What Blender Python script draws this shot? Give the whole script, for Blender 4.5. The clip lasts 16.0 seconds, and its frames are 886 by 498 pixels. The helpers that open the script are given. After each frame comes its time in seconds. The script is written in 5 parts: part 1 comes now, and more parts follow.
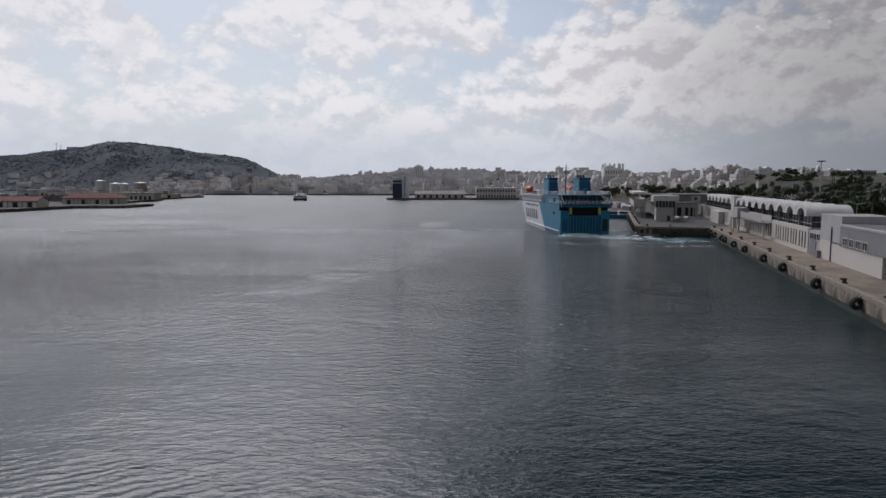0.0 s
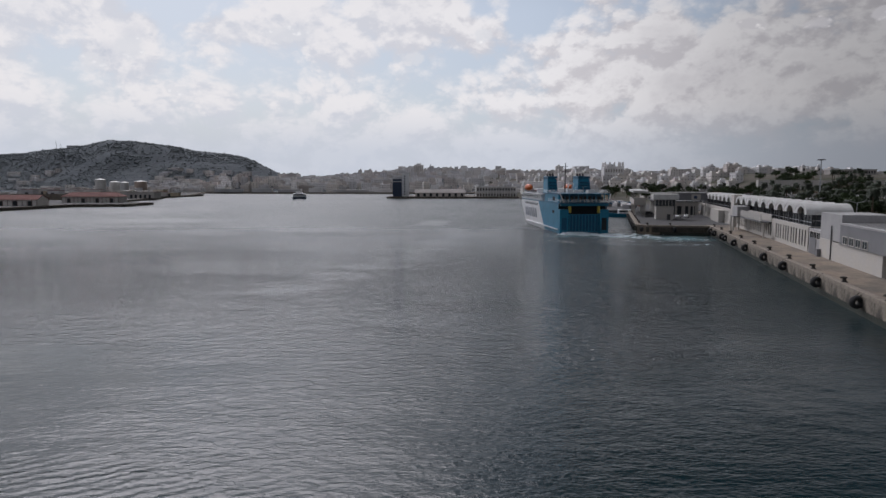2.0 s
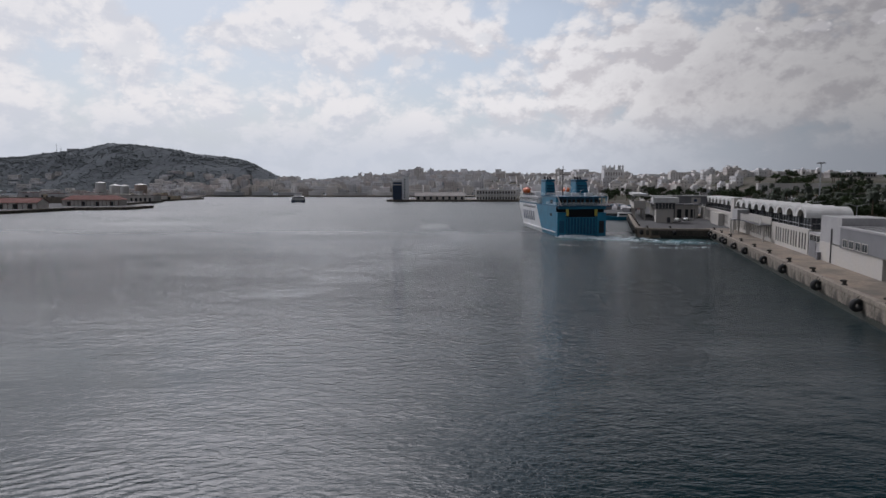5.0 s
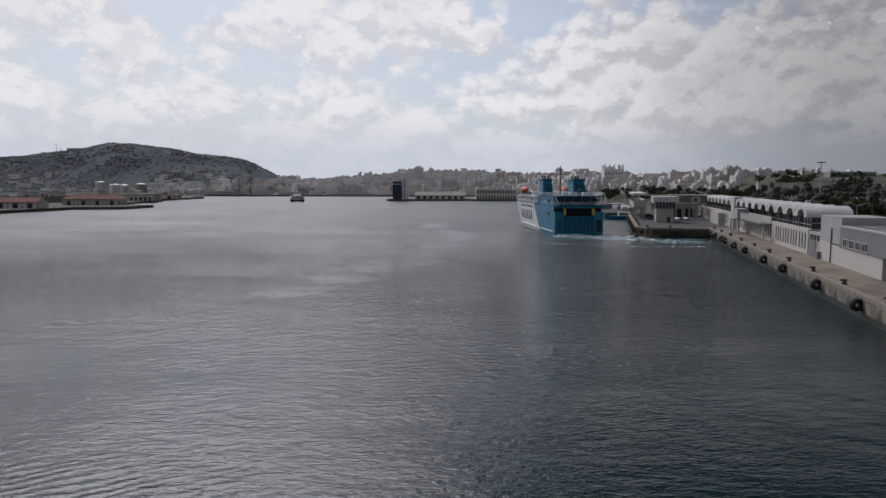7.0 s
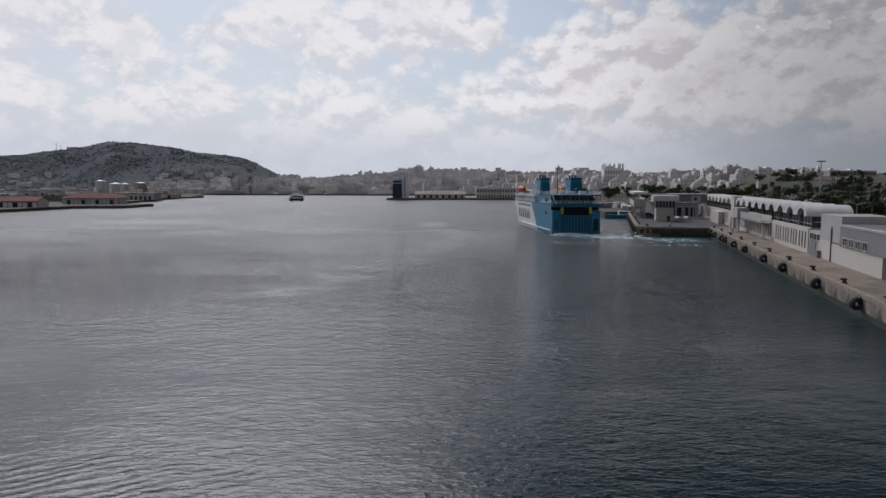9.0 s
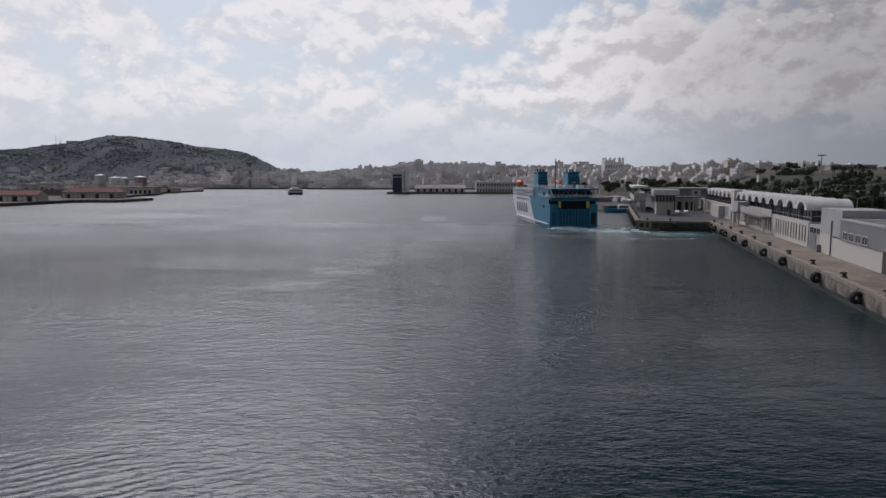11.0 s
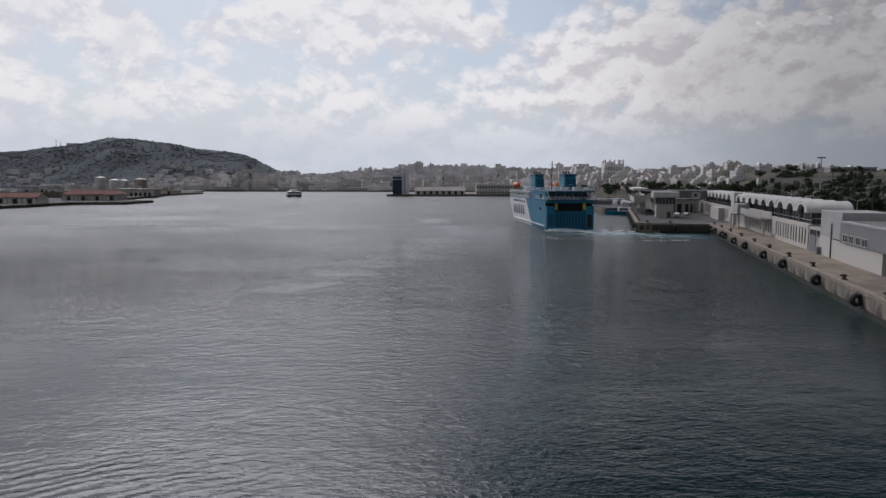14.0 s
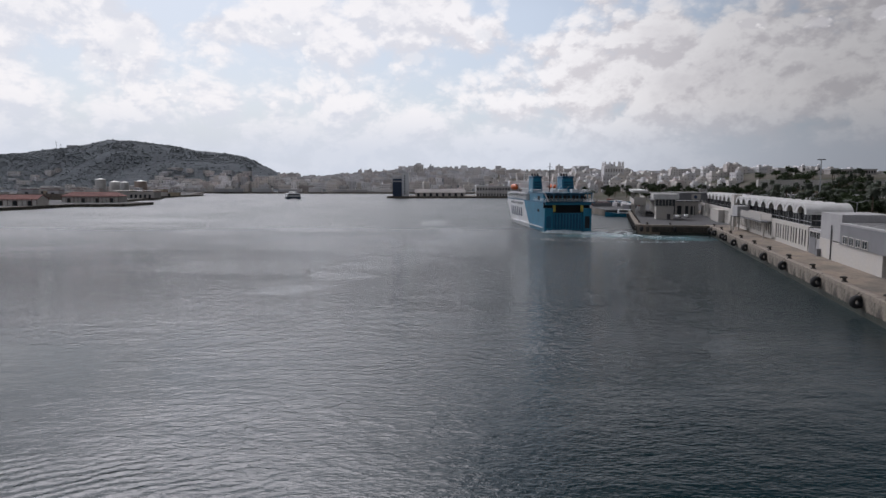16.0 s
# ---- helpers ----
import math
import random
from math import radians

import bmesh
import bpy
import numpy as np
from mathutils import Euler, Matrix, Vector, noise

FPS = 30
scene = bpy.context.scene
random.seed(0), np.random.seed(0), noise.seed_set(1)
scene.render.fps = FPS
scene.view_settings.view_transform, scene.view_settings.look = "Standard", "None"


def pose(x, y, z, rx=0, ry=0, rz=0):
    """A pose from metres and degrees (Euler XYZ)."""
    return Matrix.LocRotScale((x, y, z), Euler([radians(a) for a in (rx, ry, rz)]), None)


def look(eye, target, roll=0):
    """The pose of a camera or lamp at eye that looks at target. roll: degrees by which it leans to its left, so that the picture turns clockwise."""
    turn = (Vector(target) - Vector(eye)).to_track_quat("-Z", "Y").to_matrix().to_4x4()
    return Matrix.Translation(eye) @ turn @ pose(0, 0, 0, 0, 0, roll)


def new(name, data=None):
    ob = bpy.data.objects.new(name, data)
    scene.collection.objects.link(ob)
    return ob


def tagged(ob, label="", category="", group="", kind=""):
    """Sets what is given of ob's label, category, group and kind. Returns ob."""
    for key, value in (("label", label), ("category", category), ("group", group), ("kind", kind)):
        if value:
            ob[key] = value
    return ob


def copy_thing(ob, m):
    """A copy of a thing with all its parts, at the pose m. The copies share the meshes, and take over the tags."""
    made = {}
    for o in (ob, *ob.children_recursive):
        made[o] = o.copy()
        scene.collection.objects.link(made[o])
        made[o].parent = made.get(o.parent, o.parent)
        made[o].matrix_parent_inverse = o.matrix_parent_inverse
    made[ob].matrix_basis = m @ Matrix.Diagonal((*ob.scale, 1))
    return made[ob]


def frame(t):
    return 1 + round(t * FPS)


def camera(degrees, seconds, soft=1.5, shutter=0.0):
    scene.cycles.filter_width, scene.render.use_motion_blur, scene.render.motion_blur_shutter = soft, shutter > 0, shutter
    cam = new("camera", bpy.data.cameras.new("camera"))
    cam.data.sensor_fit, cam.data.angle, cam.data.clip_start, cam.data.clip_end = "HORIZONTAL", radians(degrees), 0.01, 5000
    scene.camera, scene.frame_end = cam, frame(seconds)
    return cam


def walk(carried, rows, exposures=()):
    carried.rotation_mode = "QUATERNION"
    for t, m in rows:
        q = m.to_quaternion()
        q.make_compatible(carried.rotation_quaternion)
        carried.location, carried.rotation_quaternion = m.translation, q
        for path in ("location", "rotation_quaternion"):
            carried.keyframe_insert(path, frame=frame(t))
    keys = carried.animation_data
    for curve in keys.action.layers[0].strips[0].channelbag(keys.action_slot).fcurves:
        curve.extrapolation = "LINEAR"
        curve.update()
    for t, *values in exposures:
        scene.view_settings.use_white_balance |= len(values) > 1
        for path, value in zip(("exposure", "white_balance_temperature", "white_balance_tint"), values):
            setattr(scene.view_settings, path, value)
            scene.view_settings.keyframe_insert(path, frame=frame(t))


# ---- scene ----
# ---- camera: stands on a ship's deck 19 m over the water, only its tilt wavers ----
cam = camera(68, 16.0)
TILT = [(0.0, 5.64), (0.5, 5.63), (1.0, 5.59), (1.5, 5.63), (2.0, 5.76), (2.5, 5.70), (3.0, 5.63), (3.5, 5.54),
        (4.0, 5.54), (6.5, 5.39), (7.0, 5.54), (7.5, 5.69), (8.0, 5.70), (8.5, 5.70), (9.0, 5.63), (11.5, 6.21),
        (12.0, 6.21), (12.5, 6.19), (13.0, 5.92), (13.5, 5.88), (14.0, 5.95), (14.5, 6.19), (15.0, 6.41),
        (15.5, 6.19), (16.0, 5.78)]
walk(cam, [(t, pose(0, 0, 19.0, 90 - a, 0, 0)) for t, a in TILT],
     exposures=[(0.0, 0.0), (14.9, 0.0), (15.4, 0.15), (16.0, 0.19)])

# ---- world: broken cloud in front of a pale blue sky ----
SUN_EL, SUN_AZ = radians(46), radians(-22)      # azimuth clockwise from +Y


def build_world():
    w = bpy.data.worlds.new("sky")
    w.use_nodes = True
    scene.world = w
    nt = w.node_tree
    N, L = nt.nodes, nt.links
    N.clear()
    out, bg = N.new("ShaderNodeOutputWorld"), N.new("ShaderNodeBackground")
    L.new(bg.outputs[0], out.inputs[0])

    def val(op, a, b=None, c=None, clamp=False):
        n = N.new("ShaderNodeMath")
        n.operation, n.use_clamp = op, clamp
        for i, v in enumerate((a, b, c)):
            if v is None:
                continue
            if isinstance(v, (int, float)):
                n.inputs[i].default_value = v
            else:
                L.new(v, n.inputs[i])
        return n.outputs[0]

    def ramp(x, lo, hi, a=0.0, b=1.0):
        n = N.new("ShaderNodeMapRange")
        n.interpolation_type = "SMOOTHSTEP"
        L.new(x, n.inputs[0])
        for i, v in enumerate((lo, hi, a, b)):
            n.inputs[i + 1].default_value = v
        return n.outputs[0]

    def mix(f, a, b):
        n = N.new("ShaderNodeMix")
        n.data_type = "RGBA"
        for i, v in ((0, f), (6, a), (7, b)):
            if isinstance(v, (tuple, float, int)):
                n.inputs[i].default_value = v if not isinstance(v, tuple) else (*v, 1)
            else:
                L.new(v, n.inputs[i])
        return n.outputs[2]

    tc = N.new("ShaderNodeTexCoord")
    sep = N.new("ShaderNodeSeparateXYZ")
    L.new(tc.outputs["Generated"], sep.inputs[0])
    x, y, z = sep.outputs
    sky = N.new("ShaderNodeTexSky")
    sky.sky_type, sky.sun_disc = "NISHITA", False
    sky.sun_elevation, sky.sun_rotation = SUN_EL, SUN_AZ
    sky.dust_density = 2.5
    # direction flattened onto a cloud deck: u along the deck, v towards the zenith
    az = val("ARCTAN2", x, y)
    el = val("ARCSINE", z)
    comb = N.new("ShaderNodeCombineXYZ")
    L.new(az, comb.inputs[0])
    L.new(val("MULTIPLY", val("MAXIMUM", el, 0.0), 1.45), comb.inputs[1])

    def fbm(scale, detail, rough, dist=0.0, off=0.0):
        m = N.new("ShaderNodeVectorMath")
        m.operation = "ADD"
        L.new(comb.outputs[0], m.inputs[0])
        m.inputs[1].default_value = (off, off * 0.7, off * 1.3)
        n = N.new("ShaderNodeTexNoise")
        L.new(m.outputs[0], n.inputs["Vector"])
        for k, v in (("Scale", scale), ("Detail", detail), ("Roughness", rough), ("Distortion", dist)):
            n.inputs[k].default_value = v
        return n.outputs[0]

    def blob(a0, e0, ra, re):
        """1 at a direction (degrees), falling to 0 at its rim."""
        da = val("DIVIDE", val("SUBTRACT", az, radians(a0)), radians(ra))
        de = val("DIVIDE", val("SUBTRACT", el, radians(e0)), radians(re))
        r = val("SQRT", val("ADD", val("MULTIPLY", da, da), val("MULTIPLY", de, de)))
        return ramp(r, 1.0, 0.0)

    def cover_at(lift, side=0.0):
        """Cloud density, looked up a little higher in the sky by lift radians: broad banks with cauliflower heads on them."""
        m = N.new("ShaderNodeVectorMath")
        m.operation = "ADD"
        L.new(comb.outputs[0], m.inputs[0])
        m.inputs[1].default_value = (2.1 - side, 1.4 + lift * 1.45, 2.7)
        w = N.new("ShaderNodeTexNoise")
        L.new(m.outputs[0], w.inputs["Vector"])
        for k, v in (("Scale", 5.5), ("Detail", 10), ("Roughness", 0.60), ("Distortion", 0.15)):
            w.inputs[k].default_value = v
        # heads: cells pushed about by the same noise
        push = N.new("ShaderNodeVectorMath")
        push.operation = "MULTIPLY_ADD"
        L.new(w.outputs["Color"], push.inputs[0])
        push.inputs[1].default_value = (0.10, 0.10, 0.10)
        L.new(m.outputs[0], push.inputs[2])
        c = N.new("ShaderNodeTexVoronoi")
        c.feature = "F1"
        L.new(push.outputs[0], c.inputs["Vector"])
        for k, v in (("Scale", 11.0), ("Detail", 3.0), ("Roughness", 0.55), ("Lacunarity", 2.3)):
            c.inputs[k].default_value = v
        lump = val("SUBTRACT", 0.80, val("MULTIPLY", c.outputs["Distance"], 0.62))
        return val("ADD", val("MULTIPLY", w.outputs[0], 0.66), val("MULTIPLY", lump, 0.34))

    here, above = cover_at(0.0), cover_at(0.016, 0.006)
    puff = fbm(19.0, 9, 0.62, 0.2, 8.8)
    dens = val("ADD", val("MULTIPLY", here, 0.88), val("MULTIPLY", puff, 0.12))
    # where the cover opens and where it thickens
    for a0, e0, ra, re, k in ((-21.5, 14.0, 7, 2.2, -0.26), (7.3, 13.6, 3.4, 2.6, -0.26), (-12, 17.6, 6, 1.6, -0.2), (-33, 15.4, 5, 1.8, -0.14), (3.4, 14.3, 2.2, 1.4, -0.16),
                              (-17, 8.6, 10, 2.0, -0.06), (28, 9.0, 18, 6, 0.15), (-2, 13.5, 8, 4.5, 0.07), (17, 12, 5, 2.0, 0.13), (-29, 12.6, 9, 1.8, 0.10), (-15, 12.2, 8, 1.6, 0.10),
                              (16, 9, 12, 3.4, 0.09), (-26.6, 9.8, 2.2, 1.5, 0.22), (-24.6, 11.4, 2.2, 1.7, 0.22)):
        dens = val("ADD", dens, val("MULTIPLY", blob(a0, e0, ra, re), k))
    cover = ramp(dens, 0.295, 0.445)
    # tops catch the light, bellies and thick bodies are grey
    rim = ramp(val("ADD", val("SUBTRACT", here, above), val("MULTIPLY", val("SUBTRACT", puff, 0.5), 0.22)), -0.085, 0.055)
    thick = ramp(dens, 0.50, 0.74)
    shade = val("MULTIPLY", val("SUBTRACT", 1.0, rim), 0.55)
    shade = val("ADD", shade, val("MULTIPLY", thick, 0.40), clamp=True)
    cloud = mix(shade, (0.82, 0.80, 0.825), mix(ramp(az, radians(-12), radians(14)), (0.49, 0.53, 0.63), (0.42, 0.395, 0.44)))
    sc = N.new("ShaderNodeVectorMath")
    sc.operation = "SCALE"
    L.new(sky.outputs[0], sc.inputs[0])
    sc.inputs["Scale"].default_value = 0.085
    blue = mix(0.6, sc.outputs[0], (0.50, 0.58, 0.72))
    col = mix(val("MULTIPLY", cover, 0.94), blue, cloud)
    # a few crisp cumulus heads
    vor = N.new("ShaderNodeTexVoronoi")
    vor.feature = "SMOOTH_F1"
    vor.inputs["Scale"].default_value, vor.inputs["Smoothness"].default_value = 62.0, 0.4
    vor.inputs["Detail"].default_value = 2.0
    L.new(comb.outputs[0], vor.inputs["Vector"])
    heads = None
    for a0, e0, ra, re in ((-27.5, 9.0, 2.0, 1.6), (-25.0, 10.2, 2.1, 1.8), (-21.6, 7.3, 2.0, 0.9), (29.0, 11.6, 2.0, 0.9), (33.0, 11.9, 1.8, 1.1), (24.5, 12.0, 2.4, 0.9), (-13.0, 12.0, 4.0, 1.4), (-2.5, 10.4, 2.6, 1.3), (3.5, 12.2, 2.2, 1.2)):
        q = blob(a0, e0, ra, re)
        heads = q if heads is None else val("MAXIMUM", heads, q)
    heads = val("SUBTRACT", val("ADD", heads, val("MULTIPLY", puff, 0.5)), val("MULTIPLY", vor.outputs["Distance"], 0.45))
    # thin veil low over the horizon
    veil = ramp(el, radians(7.0), radians(2.0))
    col = mix(val("MULTIPLY", veil, 0.85), col, (0.55, 0.59, 0.68))
    # higher up the cover thins to a blue-grey haze
    col = mix(ramp(el, radians(17), radians(34), 0.0, 0.75), col, (0.60, 0.61, 0.73))
    # the cover is brightest before the hidden sun and darkens away from it and overhead
    dot = N.new("ShaderNodeVectorMath")
    dot.operation = "DOT_PRODUCT"
    L.new(tc.outputs["Generated"], dot.inputs[0])
    a0, e0 = radians(-20), radians(24)
    dot.inputs[1].default_value = (math.sin(a0) * math.cos(e0), math.cos(a0) * math.cos(e0), math.sin(e0))
    glow = ramp(dot.outputs["Value"], 0.12, 0.90, 0.52, 1.0)
    high = ramp(el, radians(24), radians(60), 1.0, 0.6)
    # dark sector added high on the right, out of view, to darken water there
    side = ramp(val("SUBTRACT", az, val("MULTIPLY", el, 0.5)), radians(-38), radians(8), 0.0, 0.92)
    high = val("MULTIPLY", high, val("SUBTRACT", 1.0, val("MULTIPLY", side, ramp(el, radians(13.5), radians(26)))))
    right = ramp(az, radians(6), radians(34), 1.0, 0.56)
    dim = N.new("ShaderNodeVectorMath")
    dim.operation = "SCALE"
    L.new(col, dim.inputs[0])
    L.new(val("MULTIPLY", val("MULTIPLY", glow, high), right), dim.inputs["Scale"])
    lit_heads = mix(ramp(vor.outputs["Distance"], 0.2, 0.7), mix(ramp(az, radians(5), radians(25)), (0.93, 0.92, 0.94), (0.70, 0.68, 0.70)), mix(ramp(az, radians(5), radians(25)), (0.70, 0.71, 0.76), (0.44, 0.43, 0.46)))
    # cloud right in front of the sun is far brighter
    veil_sun = N.new("ShaderNodeVectorMath")
    veil_sun.operation = "DOT_PRODUCT"
    L.new(tc.outputs["Generated"], veil_sun.inputs[0])
    a1, e1 = SUN_AZ, SUN_EL
    veil_sun.inputs[1].default_value = (math.sin(a1) * math.cos(e1), math.cos(a1) * math.cos(e1), math.sin(e1))
    burst = ramp(veil_sun.outputs["Value"], 0.885, 1.0, 0.0, 3.9)
    bright = N.new("ShaderNodeVectorMath")
    bright.operation = "SCALE"
    bright.inputs[0].default_value = (0.98, 0.965, 1.10)
    L.new(burst, bright.inputs["Scale"])
    total = N.new("ShaderNodeVectorMath")
    total.operation = "ADD"
    L.new(mix(val("MULTIPLY", ramp(heads, 0.30, 0.62), 0.7), dim.outputs[0], lit_heads), total.inputs[0]), L.new(bright.outputs[0], total.inputs[1])
    col = total.outputs[0]
    L.new(col, bg.inputs[0])
    bg.inputs[1].default_value = 1.0


build_world()
sun_data = bpy.data.lights.new("sun", "SUN")
sun_data.energy, sun_data.angle, sun_data.color = 0.8, radians(40), (1.0, 0.95, 0.90)
sun = new("sun", sun_data)
sun.matrix_world = look((0, 0, 300), (-300 * math.cos(SUN_EL) * math.sin(SUN_AZ), -300 * math.cos(SUN_EL) * math.cos(SUN_AZ), 300 - 300 * math.sin(SUN_EL)))


# ---- materials ----
def material(name, color, rough=0.7, vary=0.25, scale=0.6, bump=0.0, bump_scale=8.0, metal=0.0, dark=None, stain=0.35, per=0.0, spec=0.4):
    """A surface with broad stains, fine grain and relief; scale is features per metre. per: brightness differs from object to object."""
    m = bpy.data.materials.new(name)
    m.use_nodes = True
    nt = m.node_tree
    N, L = nt.nodes, nt.links
    p = N["Principled BSDF"]
    tc = N.new("ShaderNodeTexCoord")
    a, b = N.new("ShaderNodeTexNoise"), N.new("ShaderNodeTexNoise")
    for n, s, d in ((a, scale, 6), (b, scale * 9, 4)):
        n.inputs["Scale"].default_value, n.inputs["Detail"].default_value = s, d
        L.new(tc.outputs["Object"], n.inputs["Vector"])
    r = N.new("ShaderNodeMapRange")
    r.interpolation_type = "SMOOTHSTEP"
    L.new(a.outputs[0], r.inputs[0])
    r.inputs[1].default_value, r.inputs[2].default_value = 0.35, 0.72
    r.inputs[3].default_value, r.inputs[4].default_value = 0.0, stain
    mx = N.new("ShaderNodeMix")
    mx.data_type = "RGBA"
    L.new(r.outputs[0], mx.inputs[0])
    mx.inputs[6].default_value = (*color, 1)
    mx.inputs[7].default_value = (*(dark or tuple(c * 0.55 for c in color)), 1)
    hsv = N.new("ShaderNodeHueSaturation")
    L.new(mx.outputs[2], hsv.inputs["Color"])
    g = N.new("ShaderNodeMapRange")
    L.new(b.outputs[0], g.inputs[0])
    g.inputs[1].default_value, g.inputs[2].default_value = 0.25, 0.75
    g.inputs[3].default_value, g.inputs[4].default_value = 1 - vary, 1 + vary
    if per:
        oi = N.new("ShaderNodeObjectInfo")
        k = N.new("ShaderNodeMapRange")
        L.new(oi.outputs["Random"], k.inputs[0])
        k.inputs[3].default_value, k.inputs[4].default_value = 1 - per, 1 + per
        mu = N.new("ShaderNodeMath")
        mu.operation = "MULTIPLY"
        L.new(g.outputs[0], mu.inputs[0]), L.new(k.outputs[0], mu.inputs[1])
        L.new(mu.outputs[0], hsv.inputs["Value"])
    else:
        L.new(g.outputs[0], hsv.inputs["Value"])
    L.new(hsv.outputs[0], p.inputs["Base Color"])
    rr = N.new("ShaderNodeMapRange")
    L.new(b.outputs[0], rr.inputs[0])
    rr.inputs[3].default_value, rr.inputs[4].default_value = max(0.02, rough - 0.12), min(1, rough + 0.12)
    L.new(rr.outputs[0], p.inputs["Roughness"])
    p.inputs["Metallic"].default_value = metal
    p.inputs["Specular IOR Level"].default_value = spec
    if bump:
        c = N.new("ShaderNodeTexNoise")
        c.inputs["Scale"].default_value, c.inputs["Detail"].default_value = bump_scale, 5
        L.new(tc.outputs["Object"], c.inputs["Vector"])
        bn = N.new("ShaderNodeBump")
        bn.inputs["Strength"].default_value, bn.inputs["Distance"].default_value = 1.0, bump
        L.new(c.outputs[0], bn.inputs["Height"])
        L.new(bn.outputs[0], p.inputs["Normal"])
    return m


def glass_mat(name, color=(0.02, 0.025, 0.03), rough=0.12):
    m = bpy.data.materials.new(name)
    m.use_nodes = True
    nt = m.node_tree
    N, L = nt.nodes, nt.links
    p = N["Principled BSDF"]
    p.inputs["Base Color"].default_value = (*color, 1)
    tc, n, r = N.new("ShaderNodeTexCoord"), N.new("ShaderNodeTexNoise"), N.new("ShaderNodeMapRange")
    L.new(tc.outputs["Object"], n.inputs["Vector"])
    n.inputs["Scale"].default_value = 0.9
    L.new(n.outputs[0], r.inputs[0])
    r.inputs[3].default_value, r.inputs[4].default_value = rough * 0.5, rough * 2
    L.new(r.outputs[0], p.inputs["Roughness"])
    return m


def water_mat():
    """Harbour water: wind ripples over a short chop, calmer lanes and a wind-roughened patch."""
    m = bpy.data.materials.new("harbour_water")
    m.use_nodes = True
    nt = m.node_tree
    N, L = nt.nodes, nt.links
    p = N["Principled BSDF"]
    p.inputs["Base Color"].default_value = (0.003, 0.014, 0.018, 1)
    p.inputs["IOR"].default_value = 1.333
    p.inputs["Specular IOR Level"].default_value = 0.5
    geo, tc = N.new("ShaderNodeNewGeometry"), N.new("ShaderNodeTexCoord")

    def noise_at(vec, scale, detail, stretch=(1, 1, 1), rough=0.55, dist=0.0):
        mp = N.new("ShaderNodeMapping")
        mp.inputs["Scale"].default_value = stretch
        mp.inputs["Rotation"].default_value = (0, 0, radians(-18))
        L.new(vec, mp.inputs["Vector"])
        n = N.new("ShaderNodeTexNoise")
        n.inputs["Scale"].default_value, n.inputs["Detail"].default_value = scale, detail
        n.inputs["Roughness"].default_value, n.inputs["Distortion"].default_value = rough, dist
        L.new(mp.outputs[0], n.inputs["Vector"])
        return n.outputs[0]

    def waves(*a):
        """Wave height about its mean."""
        return calc("SUBTRACT", noise_at(*a), 0.5)

    def calc(op, a, b):
        n = N.new("ShaderNodeMath")
        n.operation = op
        for i, v in enumerate((a, b)):
            if isinstance(v, (int, float)):
                n.inputs[i].default_value = v
            else:
                L.new(v, n.inputs[i])
        return n.outputs[0]

    def ramp(x, lo, hi, a=0.0, b=1.0):
        n = N.new("ShaderNodeMapRange")
        n.interpolation_type = "SMOOTHSTEP"
        L.new(x, n.inputs[0])
        for i, v in enumerate((lo, hi, a, b)):
            n.inputs[i + 1].default_value = v
        return n.outputs[0]

    chop = waves(tc.outputs["Object"], 0.95, 3, (0.62, 1.2, 1), 0.55, 0.4)
    ripple = waves(tc.outputs["Object"], 2.5, 3, (0.62, 1.25, 1), 0.55, 0.3)
    far = waves(tc.outputs["Object"], 0.42, 4, (0.7, 1.2, 1), 0.6, 0.3)
    swell = waves(tc.outputs["Object"], 0.11, 2, (1.0, 1.5, 1))
    lanes = noise_at(geo.outputs["Position"], 0.020, 5, (1.0, 2.6, 1), 0.6, 1.2)
    gusts = noise_at(geo.outputs["Position"], 0.009, 4, (1.0, 1.3, 1), 0.55, 0.6)
    streaks = noise_at(geo.outputs["Position"], 0.11, 5, (0.35, 1.6, 1), 0.65, 0.8)
    wob = N.new("ShaderNodeTexNoise")
    wob.inputs["Scale"].default_value, wob.inputs["Detail"].default_value = 0.035, 5
    L.new(geo.outputs["Position"], wob.inputs["Vector"])
    sub, sca, add = (N.new("ShaderNodeVectorMath") for _ in range(3))
    sub.operation, sca.operation, add.operation = "SUBTRACT", "SCALE", "ADD"
    L.new(wob.outputs["Color"], sub.inputs[0])
    sub.inputs[1].default_value = (0.5, 0.5, 0.5)
    L.new(sub.outputs[0], sca.inputs[0])
    sca.inputs["Scale"].default_value = 26.0
    L.new(geo.outputs["Position"], add.inputs[0]), L.new(sca.outputs[0], add.inputs[1])
    sep = N.new("ShaderNodeSeparateXYZ")
    L.new(add.outputs[0], sep.inputs[0])

    def patch(x, y, rx, ry, soft=0.0):
        dx = calc("DIVIDE", calc("SUBTRACT", sep.outputs[0], x), rx)
        dy = calc("DIVIDE", calc("SUBTRACT", sep.outputs[1], y), ry)
        return ramp(calc("SQRT", calc("ADD", calc("MULTIPLY", dx, dx), calc("MULTIPLY", dy, dy)), 0.0), 1.0, soft)

    def union(rows, soft=0.0):
        out = None
        for r in rows:
            q = patch(*r, soft)
            out = q if out is None else calc("MAXIMUM", out, q)
        return out

    # a meandering old wake and a slick arm of it, brightly mirroring the low sky
    trail = union(((-4, 312, 12, 34), (5, 266, 10, 28), (7, 236, 11, 24), (0, 208, 13, 18), (-6, 184, 14, 15), (-11, 165, 14, 13), (-17, 148, 14, 12), (-22, 133, 13, 10), (-28, 118, 13, 9)), 0.05)
    trail = ramp(calc("ADD", trail, calc("MULTIPLY", calc("SUBTRACT", streaks, 0.5), 1.1)), 0.05, 0.75)
